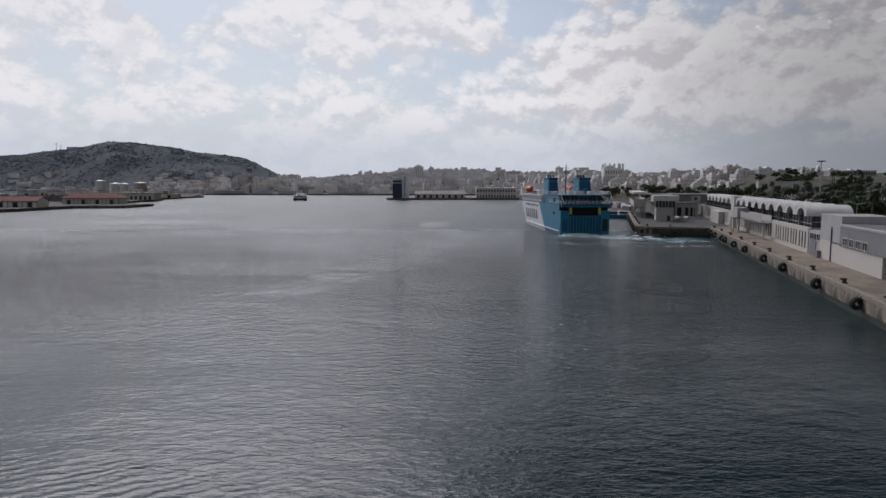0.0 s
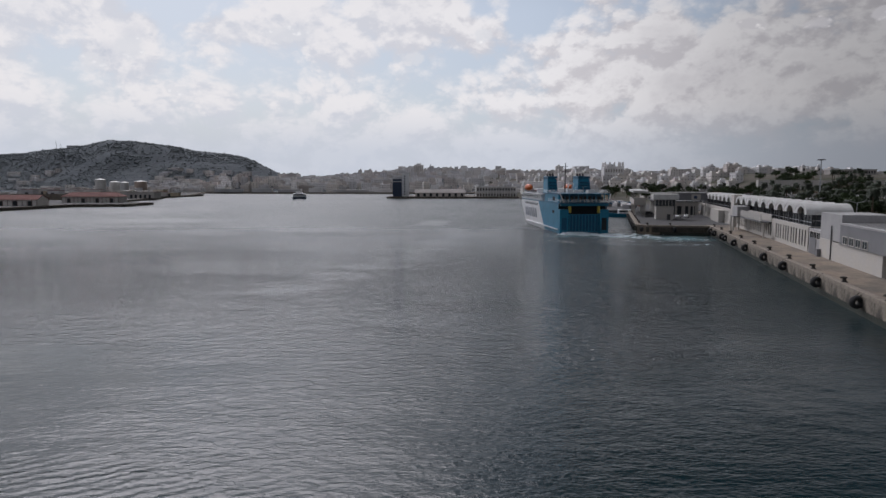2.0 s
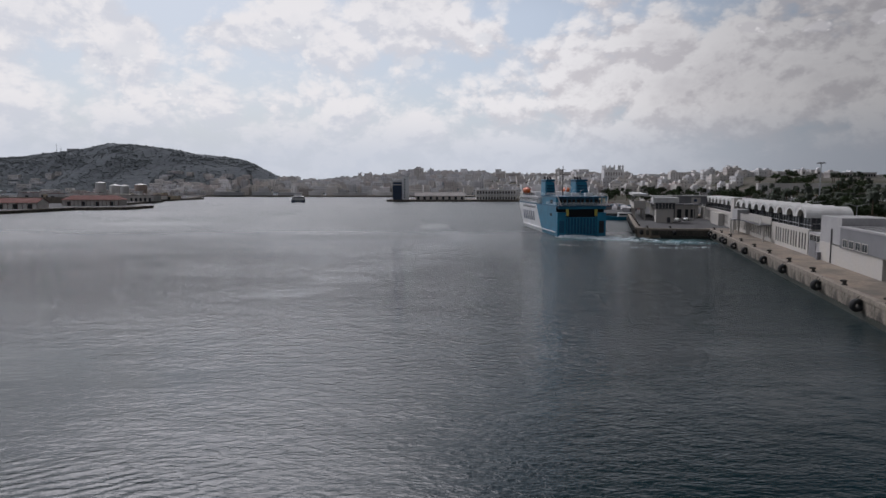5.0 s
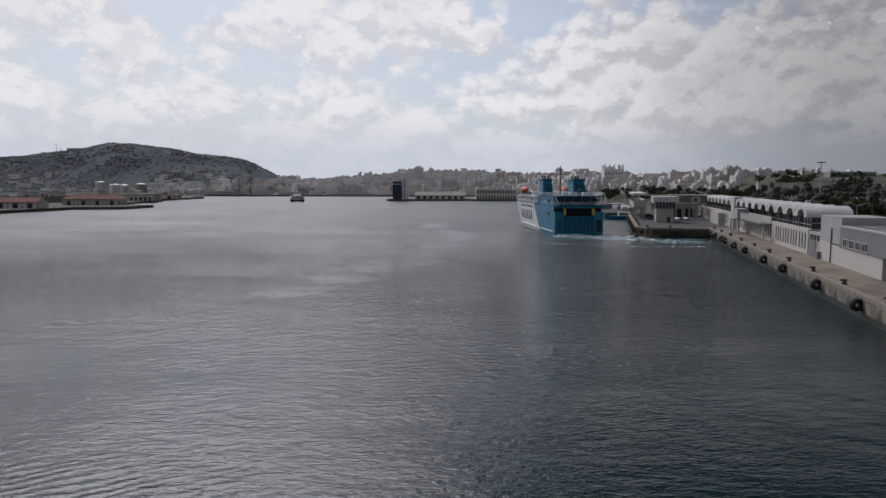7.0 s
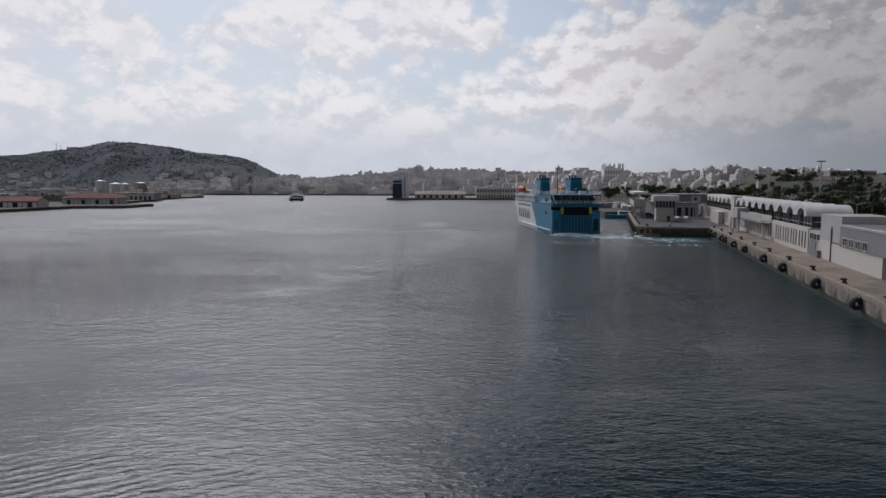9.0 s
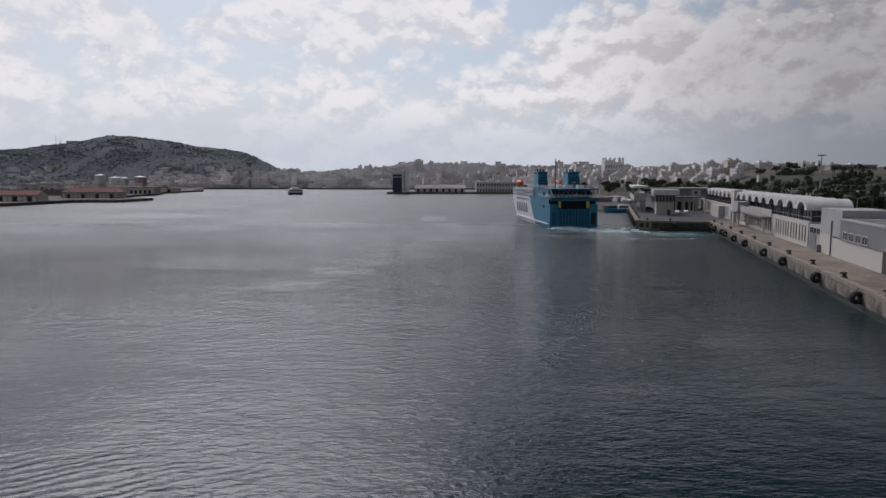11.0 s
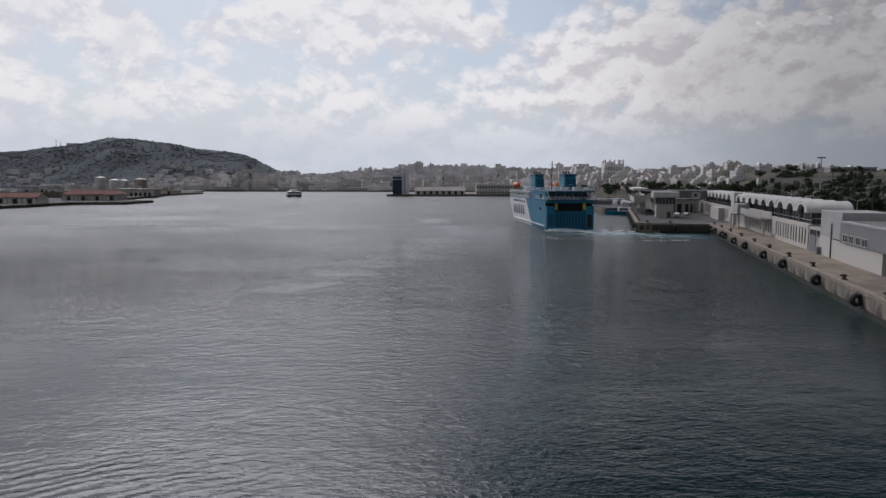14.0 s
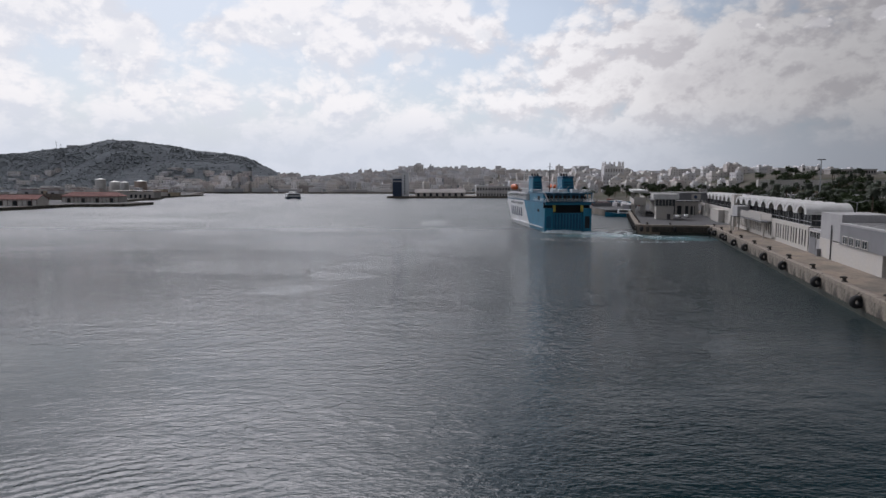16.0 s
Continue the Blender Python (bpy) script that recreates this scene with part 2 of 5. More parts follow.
    slick = union(((-150, 330, 90, 40), (-230, 250, 80, 22), (-120, 190, 60, 12)), 0.1)
    # a cat's paw: gust-ruffled patch with a clear edge
    paw = union(((41, 124, 7, 9), (33, 106, 13, 15), (25, 88, 15, 15), (20, 74, 15, 10)), 0.25)
    paw = ramp(calc("ADD", paw, calc("MULTIPLY", calc("SUBTRACT", streaks, 0.5), 0.7)), 0.12, 0.55)
    calm = ramp(calc("ADD", calc("MULTIPLY", lanes, 0.55), calc("MULTIPLY", gusts, 0.45)), 0.60, 0.42)
    calm = calc("MAXIMUM", calc("MULTIPLY", calm, 0.60), calc("MULTIPLY", slick, 0.85))
    calm = calc("MAXIMUM", calm, trail)
    wash = union(((64, 236, 16, 14), (80, 224, 18, 12), (46, 236, 14, 9)), 0.2)
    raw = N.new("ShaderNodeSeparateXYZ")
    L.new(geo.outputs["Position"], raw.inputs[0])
    h = calc("ADD", calc("MULTIPLY", chop, 0.40), calc("MULTIPLY", ripple, 0.22))
    h = calc("MULTIPLY", h, ramp(raw.outputs[1], 50.0, 140.0, 0.36, 1.2))
    h = calc("ADD", h, calc("MULTIPLY", far, ramp(raw.outputs[1], 60.0, 240.0, 0.05, 1.5)))
    # lee of the quay and of the ship the camera stands on
    lee = calc("MAXIMUM", patch(56, 48, 46, 50, 0.3), patch(98, 150, 32, 90, 0.3))
    lee = calc("MAXIMUM", lee, calc("MULTIPLY", patch(-58, 64, 62, 50, 0.2), 0.85))
    h = calc("MULTIPLY", h, ramp(lee, 0.0, 1.0, 1.0, 0.34))
    h = calc("MULTIPLY", h, ramp(calm, 0.0, 1.0, 1.12, 0.42))
    h = calc("MULTIPLY", h, ramp(paw, 0.0, 1.0, 1.0, 1.9))
    # the ship's own wave train fanning out beside it
    wv = N.new("ShaderNodeTexWave")
    mp = N.new("ShaderNodeMapping")
    mp.inputs["Rotation"].default_value = (0, 0, radians(62))
    L.new(tc.outputs["Object"], mp.inputs["Vector"])
    L.new(mp.outputs[0], wv.inputs["Vector"])
    for k, v in (("Scale", 0.30), ("Distortion", 6.0), ("Detail", 3.0), ("Detail Scale", 0.8)):
        wv.inputs[k].default_value = v
    train = calc("MAXIMUM", patch(-24, 37, 22, 10, 0.3), patch(2, 36, 10, 7, 0.3))
    h = calc("ADD", h, calc("MULTIPLY", calc("MULTIPLY", calc("SUBTRACT", wv.outputs["Fac"], 0.5), train), 0.035))
    h = calc("ADD", h, calc("MULTIPLY", swell, 0.22))
    b = N.new("ShaderNodeBump")
    b.inputs["Strength"].default_value, b.inputs["Distance"].default_value = 1.0, 1.0
    L.new(h, b.inputs["Height"])
    L.new(b.outputs[0], p.inputs["Normal"])
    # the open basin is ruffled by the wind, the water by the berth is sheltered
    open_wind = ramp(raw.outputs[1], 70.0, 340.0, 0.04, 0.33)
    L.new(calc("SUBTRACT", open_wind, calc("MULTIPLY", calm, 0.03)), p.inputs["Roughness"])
    # water churned up by the propellers is pale turquoise
    mx = N.new("ShaderNodeMix")
    mx.data_type = "RGBA"
    L.new(calc("MULTIPLY", wash, 0.8), mx.inputs[0])
    mx.inputs[6].default_value, mx.inputs[7].default_value = (0.003, 0.016, 0.021, 1), (0.09, 0.21, 0.23, 1)
    # old wake still full of fine bubbles; the ruffled patch is paled with it
    pale_mix = N.new("ShaderNodeMix")
    pale_mix.data_type = "RGBA"
    L.new(calc("MAXIMUM", calc("MULTIPLY", trail, 0.30), calc("MULTIPLY", paw, 0.20)), pale_mix.inputs[0])
    L.new(mx.outputs[2], pale_mix.inputs[6])
    pale_mix.inputs[7].default_value = (0.17, 0.18, 0.185, 1)
    L.new(pale_mix.outputs[2], p.inputs["Base Color"])
    return m


M = {
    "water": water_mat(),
    "foam": material("foam", (0.72, 0.80, 0.82), 0.6, 0.3, 0.5, stain=0.4, dark=(0.25, 0.42, 0.46)),
    "concrete": material("concrete", (0.25, 0.215, 0.175), 0.9, 0.3, 0.5, 0.05, 3, dark=(0.12, 0.105, 0.09), stain=0.8),
    "quay_face": material("quay_face_stone", (0.22, 0.19, 0.155), 0.9, 0.35, 0.55, 0.12, 1.6, dark=(0.055, 0.05, 0.042), stain=0.95),
    "quay_wet": material("wet_weed", (0.03, 0.035, 0.025), 0.5, 0.4, 0.6, 0.05, 4),
    # pier-head stone: the wall's shade is put into this dark colour
    "quay_dark": material("shade_darkened_stone", (0.085, 0.075, 0.062), 0.85, 0.35, 0.5, 0.12, 1.6, dark=(0.025, 0.025, 0.02), stain=0.9),
    "paving": material("quay_paving", (0.225, 0.18, 0.135), 0.92, 0.25, 0.16, 0.02, 3, dark=(0.10, 0.09, 0.078), stain=0.85),
    "asphalt": material("asphalt", (0.07, 0.07, 0.072), 0.92, 0.2, 0.1, 0.01, 6),
    "white": material("white_render", (0.47, 0.45, 0.42), 0.8, 0.08, 0.25, 0.01, 6, dark=(0.50, 0.46, 0.40), stain=0.5),
    "roof_white": material("white_vault_coating", (0.58, 0.58, 0.565), 0.6, 0.06, 0.5, 0.01, 4, dark=(0.42, 0.41, 0.39), stain=0.55),
    "grey": material("grey_cladding", (0.19, 0.19, 0.20), 0.6, 0.1, 0.3, stain=0.3),
    "pale_grey": material("pale_grey_render", (0.37, 0.365, 0.365), 0.8, 0.1, 0.3, stain=0.3),
    "glass": glass_mat("dark_glass"),
    "steel": material("painted_steel", (0.45, 0.46, 0.47), 0.5, 0.12, 1.0, metal=0.3),
    "dark_steel": material("dark_steel", (0.06, 0.06, 0.065), 0.5, 0.2, 1.0, metal=0.2),
    "rubber": material("tyre_rubber", (0.025, 0.025, 0.026), 0.85, 0.3, 1.5, 0.02, 9),
    "iron": material("bollard_iron", (0.04, 0.035, 0.03), 0.6, 0.3, 3, 0.01, 12),
    "ship_blue": material("ship_blue_paint", (0.014, 0.20, 0.33), 0.4, 0.08, 0.25, 0.01, 1.2, dark=(0.012, 0.10, 0.17), stain=0.5),
    # darker copy of the ship blue, with shade put into the colour
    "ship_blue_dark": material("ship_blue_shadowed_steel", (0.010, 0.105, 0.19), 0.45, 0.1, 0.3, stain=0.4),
    "ship_white": material("ship_white_paint", (0.78, 0.79, 0.80), 0.4, 0.06, 0.2, 0.01, 1.2, dark=(0.55, 0.50, 0.44), stain=0.35),
    # near-black; stands in for shade in the openings and recesses that use it
    "ship_dark": material("ship_dark_opening", (0.02, 0.025, 0.03), 0.7, 0.2, 0.4),
    "boot": material("red_antifouling", (0.10, 0.025, 0.02), 0.7, 0.2, 0.4),
    "yellow": material("yellow_paint", (0.62, 0.50, 0.10), 0.5, 0.1, 1.0),
    "orange": material("lifeboat_orange", (0.60, 0.13, 0.03), 0.45, 0.1, 0.8),
    "deck_green": material("deck_paint", (0.10, 0.20, 0.22), 0.7, 0.15, 0.4),
    "red_roof": material("red_roof_tiles", (0.19, 0.075, 0.06), 0.85, 0.2, 0.15, 0.05, 2, per=0.12),
    "ochre": material("ochre_render", (0.60, 0.50, 0.36), 0.85, 0.12, 0.15, stain=0.5, per=0.12),
    "tower_navy": material("navy_panels", (0.03, 0.05, 0.10), 0.4, 0.1, 0.3),
    "earth": material("dry_earth", (0.13, 0.12, 0.105), 0.95, 0.25, 0.02, 0.3, 0.3, dark=(0.07, 0.075, 0.05), stain=0.8, spec=0.05),
    # pale blue-grey hill ground: distance haze put into the base colour
    "scrub": material("hazed_hill_scrub", (0.155, 0.172, 0.185), 0.95, 0.25, 0.012, 0.8, 0.15, dark=(0.115, 0.132, 0.145), stain=0.9, spec=0.03),
    "leaf": material("dark_foliage", (0.045, 0.065, 0.03), 0.75, 0.4, 0.5, per=0.35, spec=0.15),
    "leaf_dry": material("grey_green_foliage", (0.05, 0.062, 0.042), 0.8, 0.4, 0.5, per=0.3),
    # hill bushes carry the same haze tint in their colour
    "hill_leaf": material("hazed_hill_foliage", (0.175, 0.198, 0.208), 0.85, 0.3, 0.05, stain=0.4, spec=0.05),
    "bark": material("bark", (0.12, 0.09, 0.065), 0.95, 0.3, 2.0, 0.03, 6),
    "tank": material("tank_white", (0.66, 0.66, 0.64), 0.5, 0.06, 0.1, stain=0.3),
    "tank_red": material("tank_rust", (0.42, 0.34, 0.29), 0.7, 0.1, 0.1, stain=0.4),
}
# town wall colours paled towards grey-white, distance haze put into them
for key, col in (("wall_cream", (0.78, 0.745, 0.71)), ("wall_white", (0.83, 0.82, 0.82)), ("wall_sand", (0.74, 0.70, 0.655)),
                 ("wall_grey", (0.66, 0.65, 0.66)), ("wall_rose", (0.74, 0.675, 0.645)), ("wall_brown", (0.56, 0.52, 0.495))):
    M[key] = material(key, col, 0.85, 0.1, 0.08, stain=0.4, per=0.18)
# far windows: lighter than dark glass, the haze put into their colour
M["shutter"] = material("haze_lightened_windows", (0.20, 0.18, 0.165), 0.6, 0.2, 0.3)
M["timber"] = material("brown_timber", (0.16, 0.085, 0.06), 0.8, 0.2, 0.6)
M["park"] = material("park_ground", (0.075, 0.08, 0.05), 0.95, 0.3, 0.05, 0.05, 2, dark=(0.05, 0.045, 0.035), stain=0.8, spec=0.05)


def far_wall():
    """Rendered facades of the far town; each block has its own tint, paled for haze."""
    m = material("far_town_render", (0.66, 0.62, 0.56), 0.85, 0.1, 0.06, stain=0.35)
    nt = m.node_tree
    g, r = nt.nodes.new("ShaderNodeNewGeometry"), nt.nodes.new("ShaderNodeValToRGB")
    nt.links.new(g.outputs["Random Per Island"], r.inputs[0])
    tints = [(0.82, 0.81, 0.82), (0.72, 0.69, 0.67), (0.80, 0.78, 0.76), (0.66, 0.66, 0.68), (0.76, 0.71, 0.68), (0.84, 0.84, 0.85), (0.60, 0.57, 0.56)]
    r.color_ramp.interpolation = "CONSTANT"
    while len(r.color_ramp.elements) < len(tints):
        r.color_ramp.elements.new(0.5)
    for i, (e, c) in enumerate(zip(r.color_ramp.elements, tints)):
        e.position, e.color = i / len(tints), (*c, 1)
    for n in nt.nodes:
        if n.bl_idname == "ShaderNodeMix":
            nt.links.new(r.outputs[0], n.inputs[6])
    return m


M["far_wall"] = far_wall()
WALLS = ["wall_cream", "wall_white", "wall_sand", "wall_grey", "wall_rose", "wall_white", "wall_cream", "wall_brown"]


# ---- mesh helpers ----
def box(bm, x0, x1, y0, y1, z0, z1, bevel=0.0):
    x0, x1, y0, y1, z0, z1 = min(x0, x1), max(x0, x1), min(y0, y1), max(y0, y1), min(z0, z1), max(z0, z1)
    v = [bm.verts.new(p) for p in ((x0, y0, z0), (x1, y0, z0), (x1, y1, z0), (x0, y1, z0), (x0, y0, z1), (x1, y0, z1), (x1, y1, z1), (x0, y1, z1))]
    f = [bm.faces.new([v[i] for i in q]) for q in ((3, 2, 1, 0), (4, 5, 6, 7), (0, 1, 5, 4), (1, 2, 6, 5), (2, 3, 7, 6), (3, 0, 4, 7))]
    if bevel:
        bmesh.ops.bevel(bm, geom=list({e for q in f for e in q.edges}), offset=bevel, segments=2, affect="EDGES", profile=0.6)
    return v


def rod(bm, a, b, r, seg=8, r2=None):
    a, b = Vector(a), Vector(b)
    d = b - a
    m = Matrix.Translation((a + b) / 2) @ d.to_track_quat("Z", "Y").to_matrix().to_4x4()
    bmesh.ops.create_cone(bm, cap_ends=True, segments=seg, radius1=r, radius2=r if r2 is None else r2, depth=d.length, matrix=m)


def prism(bm, pts, z0, z1):
    """An upright slab over a polygon, corners in order."""
    lo = [bm.verts.new((x, y, z0)) for x, y in pts]
    hi = [bm.verts.new((x, y, z1)) for x, y in pts]
    k = len(pts)
    bm.faces.new(lo[::-1]), bm.faces.new(hi)
    for i in range(k):
        bm.faces.new((lo[i], lo[(i + 1) % k], hi[(i + 1) % k], hi[i]))
    bmesh.ops.recalc_face_normals(bm, faces=bm.faces)


def mesh_of(name, bm, mat, smooth=False):
    me = bpy.data.meshes.new(name)
    bm.to_mesh(me)
    bm.free()
    me.materials.append(M[mat])
    if smooth:
        for f in me.polygons:
            f.use_smooth = True
    return me


def part(name, bm, mat, parent=None, label="", smooth=False, at=None):
    ob = new(name, mesh_of(name, bm, mat, smooth))
    if parent:
        ob.parent = parent
    if at is not None:
        ob.matrix_basis = at
    return tagged(ob, label) if label else ob


def reuse(name, ob, parent, at):
    """Another piece on the same mesh."""
    o = new(name, ob.data)
    o.parent = parent
    o.matrix_basis = at
    return o


def thing(name, label, category, at=None, group="", kind=""):
    ob = new(name)
    ob.empty_display_size = 0.5
    if at is not None:
        ob.matrix_basis = at
    return tagged(ob, label, category, group, kind)


def B():
    return bmesh.new()


QUAY = pose(59.5, 90, 0, 0, 0, -14.3)   # quay frame: x inland, y along the quay
QZ = 3.4


# ---- water ----
def build_water():
    bm = B()
    bmesh.ops.create_grid(bm, x_segments=2, y_segments=2, size=2600)
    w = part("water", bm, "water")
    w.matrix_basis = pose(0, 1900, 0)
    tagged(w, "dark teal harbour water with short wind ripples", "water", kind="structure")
    return w


water = build_water()


# ---- land ----
def sm(a, b, x):
    t = min(1, max(0, (x - a) / (b - a)))
    return t * t * (3 - 2 * t)


def lerp_table(tab, x):
    if x <= tab[0][0]:
        return tab[0][1]
    for (a, va), (b, vb) in zip(tab, tab[1:]):
        if x <= b:
            return va + (vb - va) * (x - a) / (b - a)
    return tab[-1][1]


HILL = [(-2400, 40), (-1500, 55), (-1180, 72), (-1010, 80), (-950, 84), (-880, 95), (-820, 103), (-750, 115), (-700, 110), (-640, 102),
        (-585, 93), (-500, 84), (-445, 75), (-385, 46), (-340, 29), (-280, 22), (-200, 29), (-100, 38), (0, 42), (100, 42), (300, 40), (700, 38), (2400, 30)]


def terrain(x, y):
    """Height of the land behind the harbour."""
    ridge = lerp_table(HILL, x * 1500 / max(y, 1150) if x < -250 else x)
    if x < 91:
        k = sm(1160, 1500, y)
        z = 2.6 + (ridge - 2.6) * k ** (1.15 if x < -380 else 1.0)
        rough = noise.noise((x / 90, y / 90, 0)) * 9 + noise.noise((x / 32, y / 32, 3)) * 3.5
        z += rough * sm(1220, 1400, y) * sm(-300, -420, x) * (1 - 0.6 * sm(1430, 1500, y))
        z -= sm(1560, 2600, y) * ridge * 0.5
    else:
        e = sm(92, 210, x)
        k = sm(430, 1250, y) * e + sm(1160, 1480, y) * 1.2 * (1 - e)
        z = 3.25 + (31 - 9 * sm(200, 420, x)) * k + 17 * sm(540, 690, y) * sm(300, 370, x) * (1 - sm(760, 1250, y))
        z += noise.noise((x / 120, y / 120, 7)) * 3 * sm(500, 900, y)
    return z


def grid_land(name, x0, x1, nx, y0, y1, ny, mat, label):
    bm = B()
    rows = []
    for j in range(ny + 1):
        y = y0 + (y1 - y0) * (j / ny) ** 1.3
        rows.append([bm.verts.new((x0 + (x1 - x0) * i / nx, y, terrain(x0 + (x1 - x0) * i / nx, y))) for i in range(nx + 1)])
    for j in range(ny):
        for i in range(nx):
            bm.faces.new((rows[j][i], rows[j][i + 1], rows[j + 1][i + 1], rows[j + 1][i]))
    # skirt down into the water along the front and the sides
    for line in (rows[0], [r[0] for r in rows], [r[-1] for r in rows]):
        low = [bm.verts.new((v.co.x, v.co.y, -2)) for v in line]
        for a, b, c, d in zip(line, line[1:], low[1:], low):
            bm.faces.new((a, d, c, b))
    bmesh.ops.recalc_face_normals(bm, faces=bm.faces)
    return tagged(part(name, bm, mat, smooth=True), label, "ground", kind="structure")


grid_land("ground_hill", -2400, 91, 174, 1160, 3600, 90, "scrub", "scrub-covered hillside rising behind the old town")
grid_land("ground_town", 92, 2600, 90, 374, 3600, 90, "earth", "gently rising dry ground under the town")


# ---- quay ----
def build_quay():
    bm = B()
    prism(bm, [(0.5, -110), (900, -110), (900, 290), (-25.5, 290), (-25.5, 153.5), (-21, 150.5), (0.5, 153)], -3, QZ)
    q = part("quay_paving", bm, "paving", at=QUAY)
    tagged(q, "worn sandy concrete quay apron with tyre marks", "quay", kind="structure")
    bm = B()
    prism(bm, [(20, -110), (900, -110), (900, 300), (20, 300)], 2, QZ + 0.02)
    tagged(part("park_ground", bm, "park", at=QUAY), "dark planted park ground behind the terminal", "ground", kind="structure")
    bm = B()
    prism(bm, [(22, -100), (44, -100), (44, 296), (22, 296)], 3, QZ + 0.05)
    tagged(part("car_park", bm, "asphalt", at=QUAY), "grey asphalt car park and road behind the terminal", "road", kind="structure")
    bm = B()
    prism(bm, [(-1.2, 158), (8, 158), (8, 289), (-24.2, 289), (-24.2, 156.5), (-20.5, 153.5), (-1.2, 155)], 3, QZ + 0.02)
    tagged(part("pier_apron", bm, "asphalt", at=QUAY), "dark worn asphalt on the pier head", "road", kind="structure")
    # facing blocks: a row of large stone-faced panels under a thicker coping
    face = thing("quay_wall", "weathered concrete quay wall with a coping", "quay wall", QUAY, kind="structure")
    bm = B()
    box(bm, 0, 5.97, -0.5, 0.5, 0.9, 2.79, 0.04)
    panel = part("wall_block", bm, "quay_face", face, at=pose(0, 0, 0))
    panel.matrix_basis = pose(0.1, -104, 0, 0, 0, 90)
    bm = B()
    box(bm, 0, 5.97, -0.56, 0.56, 2.79, 3.47, 0.07)
    cop = part("coping_block", bm, "concrete", face, at=pose(0.1, -104, 0, 0, 0, 90))
    rng = random.Random(4)
    runs = [((0.1, -98 + 6 * i), 90) for i in range(42)]
    runs += [((-20.6 + 6 * i, 150.6 + 0.6 * i), 6) for i in range(4)]
    runs += [((-25.6, 156 + 6 * i), 90) for i in range(22)] + [((-25.4, 155.4), -48)]
    # pier-head blocks use the dark stone that carries painted shade
    bm = B()
    box(bm, 0, 5.97, -0.5, 0.5, 0.9, 2.79, 0.04)
    dark_panel = part("wall_block", bm, "quay_dark", face, at=pose(-25.6, 288, 0, 0, 0, 90))
    for (x, y), a in runs:
        reuse("wall_block", panel if x > 0 else dark_panel, face, pose(x + rng.uniform(-0.05, 0.05), y, 0, 0, 0, a))
        reuse("coping_block", cop, face, pose(x, y, rng.uniform(-0.03, 0.03), 0, 0, a))
    bm = B()
    box(bm, -0.3, 0.5, -110, 151.5, -2, 0.92)
    box(bm, -26.0, -25.5, 154, 290, -2, 0.9)
    box(bm, -21, 0, 150.9, 153, -2, 0.9)
    part("tide_band", bm, "quay_wet", face, "dark weed-covered band at the waterline")


def tyre(bm, R=1.0, r=0.37, seg=18, ring=8):
    """Standing tyre with its axis along x, centred."""
    vs = []
    for i in range(seg):
        a = 2 * math.pi * i / seg
        row = []
        for j in range(ring):
            b = 2 * math.pi * j / ring
            rad = R - r + r * math.cos(b) * 0.95
            row.append(bm.verts.new((rad * math.cos(a), r * 1.6 * math.sin(b), rad * math.sin(a))))
        vs.append(row)
    for i in range(seg):
        for j in range(ring):
            bm.faces.new((vs[i][j], vs[(i + 1) % seg][j], vs[(i + 1) % seg][(j + 1) % ring], vs[i][(j + 1) % ring]))
    bmesh.ops.recalc_face_normals(bm, faces=bm.faces)


def build_fenders():
    f = thing("tyre_fender", "black lorry tyre fender chained to the quay wall", "fender", group="fenders along the quay")
    bm = B()
    tyre(bm)
    part("tyre", bm, "rubber", f, smooth=True)
    for k in (-0.45, 0.45):
        bm = B()
        for i in range(5):
            rod(bm, (0.1 + 0.16 * i, k, 0.85 + 0.13 * i), (0.24 + 0.16 * i, k, 0.97 + 0.13 * i), 0.05, 5)
        part("chain", bm, "iron", f)
    ys = [(-1.0, 2.6), (-1.0, 21.8), (-1.0, 44.6), (-1.0, 62), (-1.0, 84), (-1.0, 100), (-1.0, 115.5), (-1.0, 121.5), (-1.0, 136.8), (-1.0, 146)]
    first = True
    rng = random.Random(9)
    for x, y in ys + [(-1.0, -18), (-1.0, -40)]:
        m = QUAY @ pose(x, y, 2.0 + rng.uniform(-0.12, 0.12), rng.uniform(-5, 5), 0, rng.uniform(10, 32))
        if first:
            f.matrix_basis, first = m, False
        else:
            copy_thing(f, m)
    for i in range(13):
        copy_thing(f, QUAY @ pose(-26.4, 158 + 8.5 * i, 1.9, rng.uniform(-5, 5)))
    for x in (-24, -12.5):
        copy_thing(f, QUAY @ pose(x - 0.2, 150.2, 2.0, 0, 0, 100))


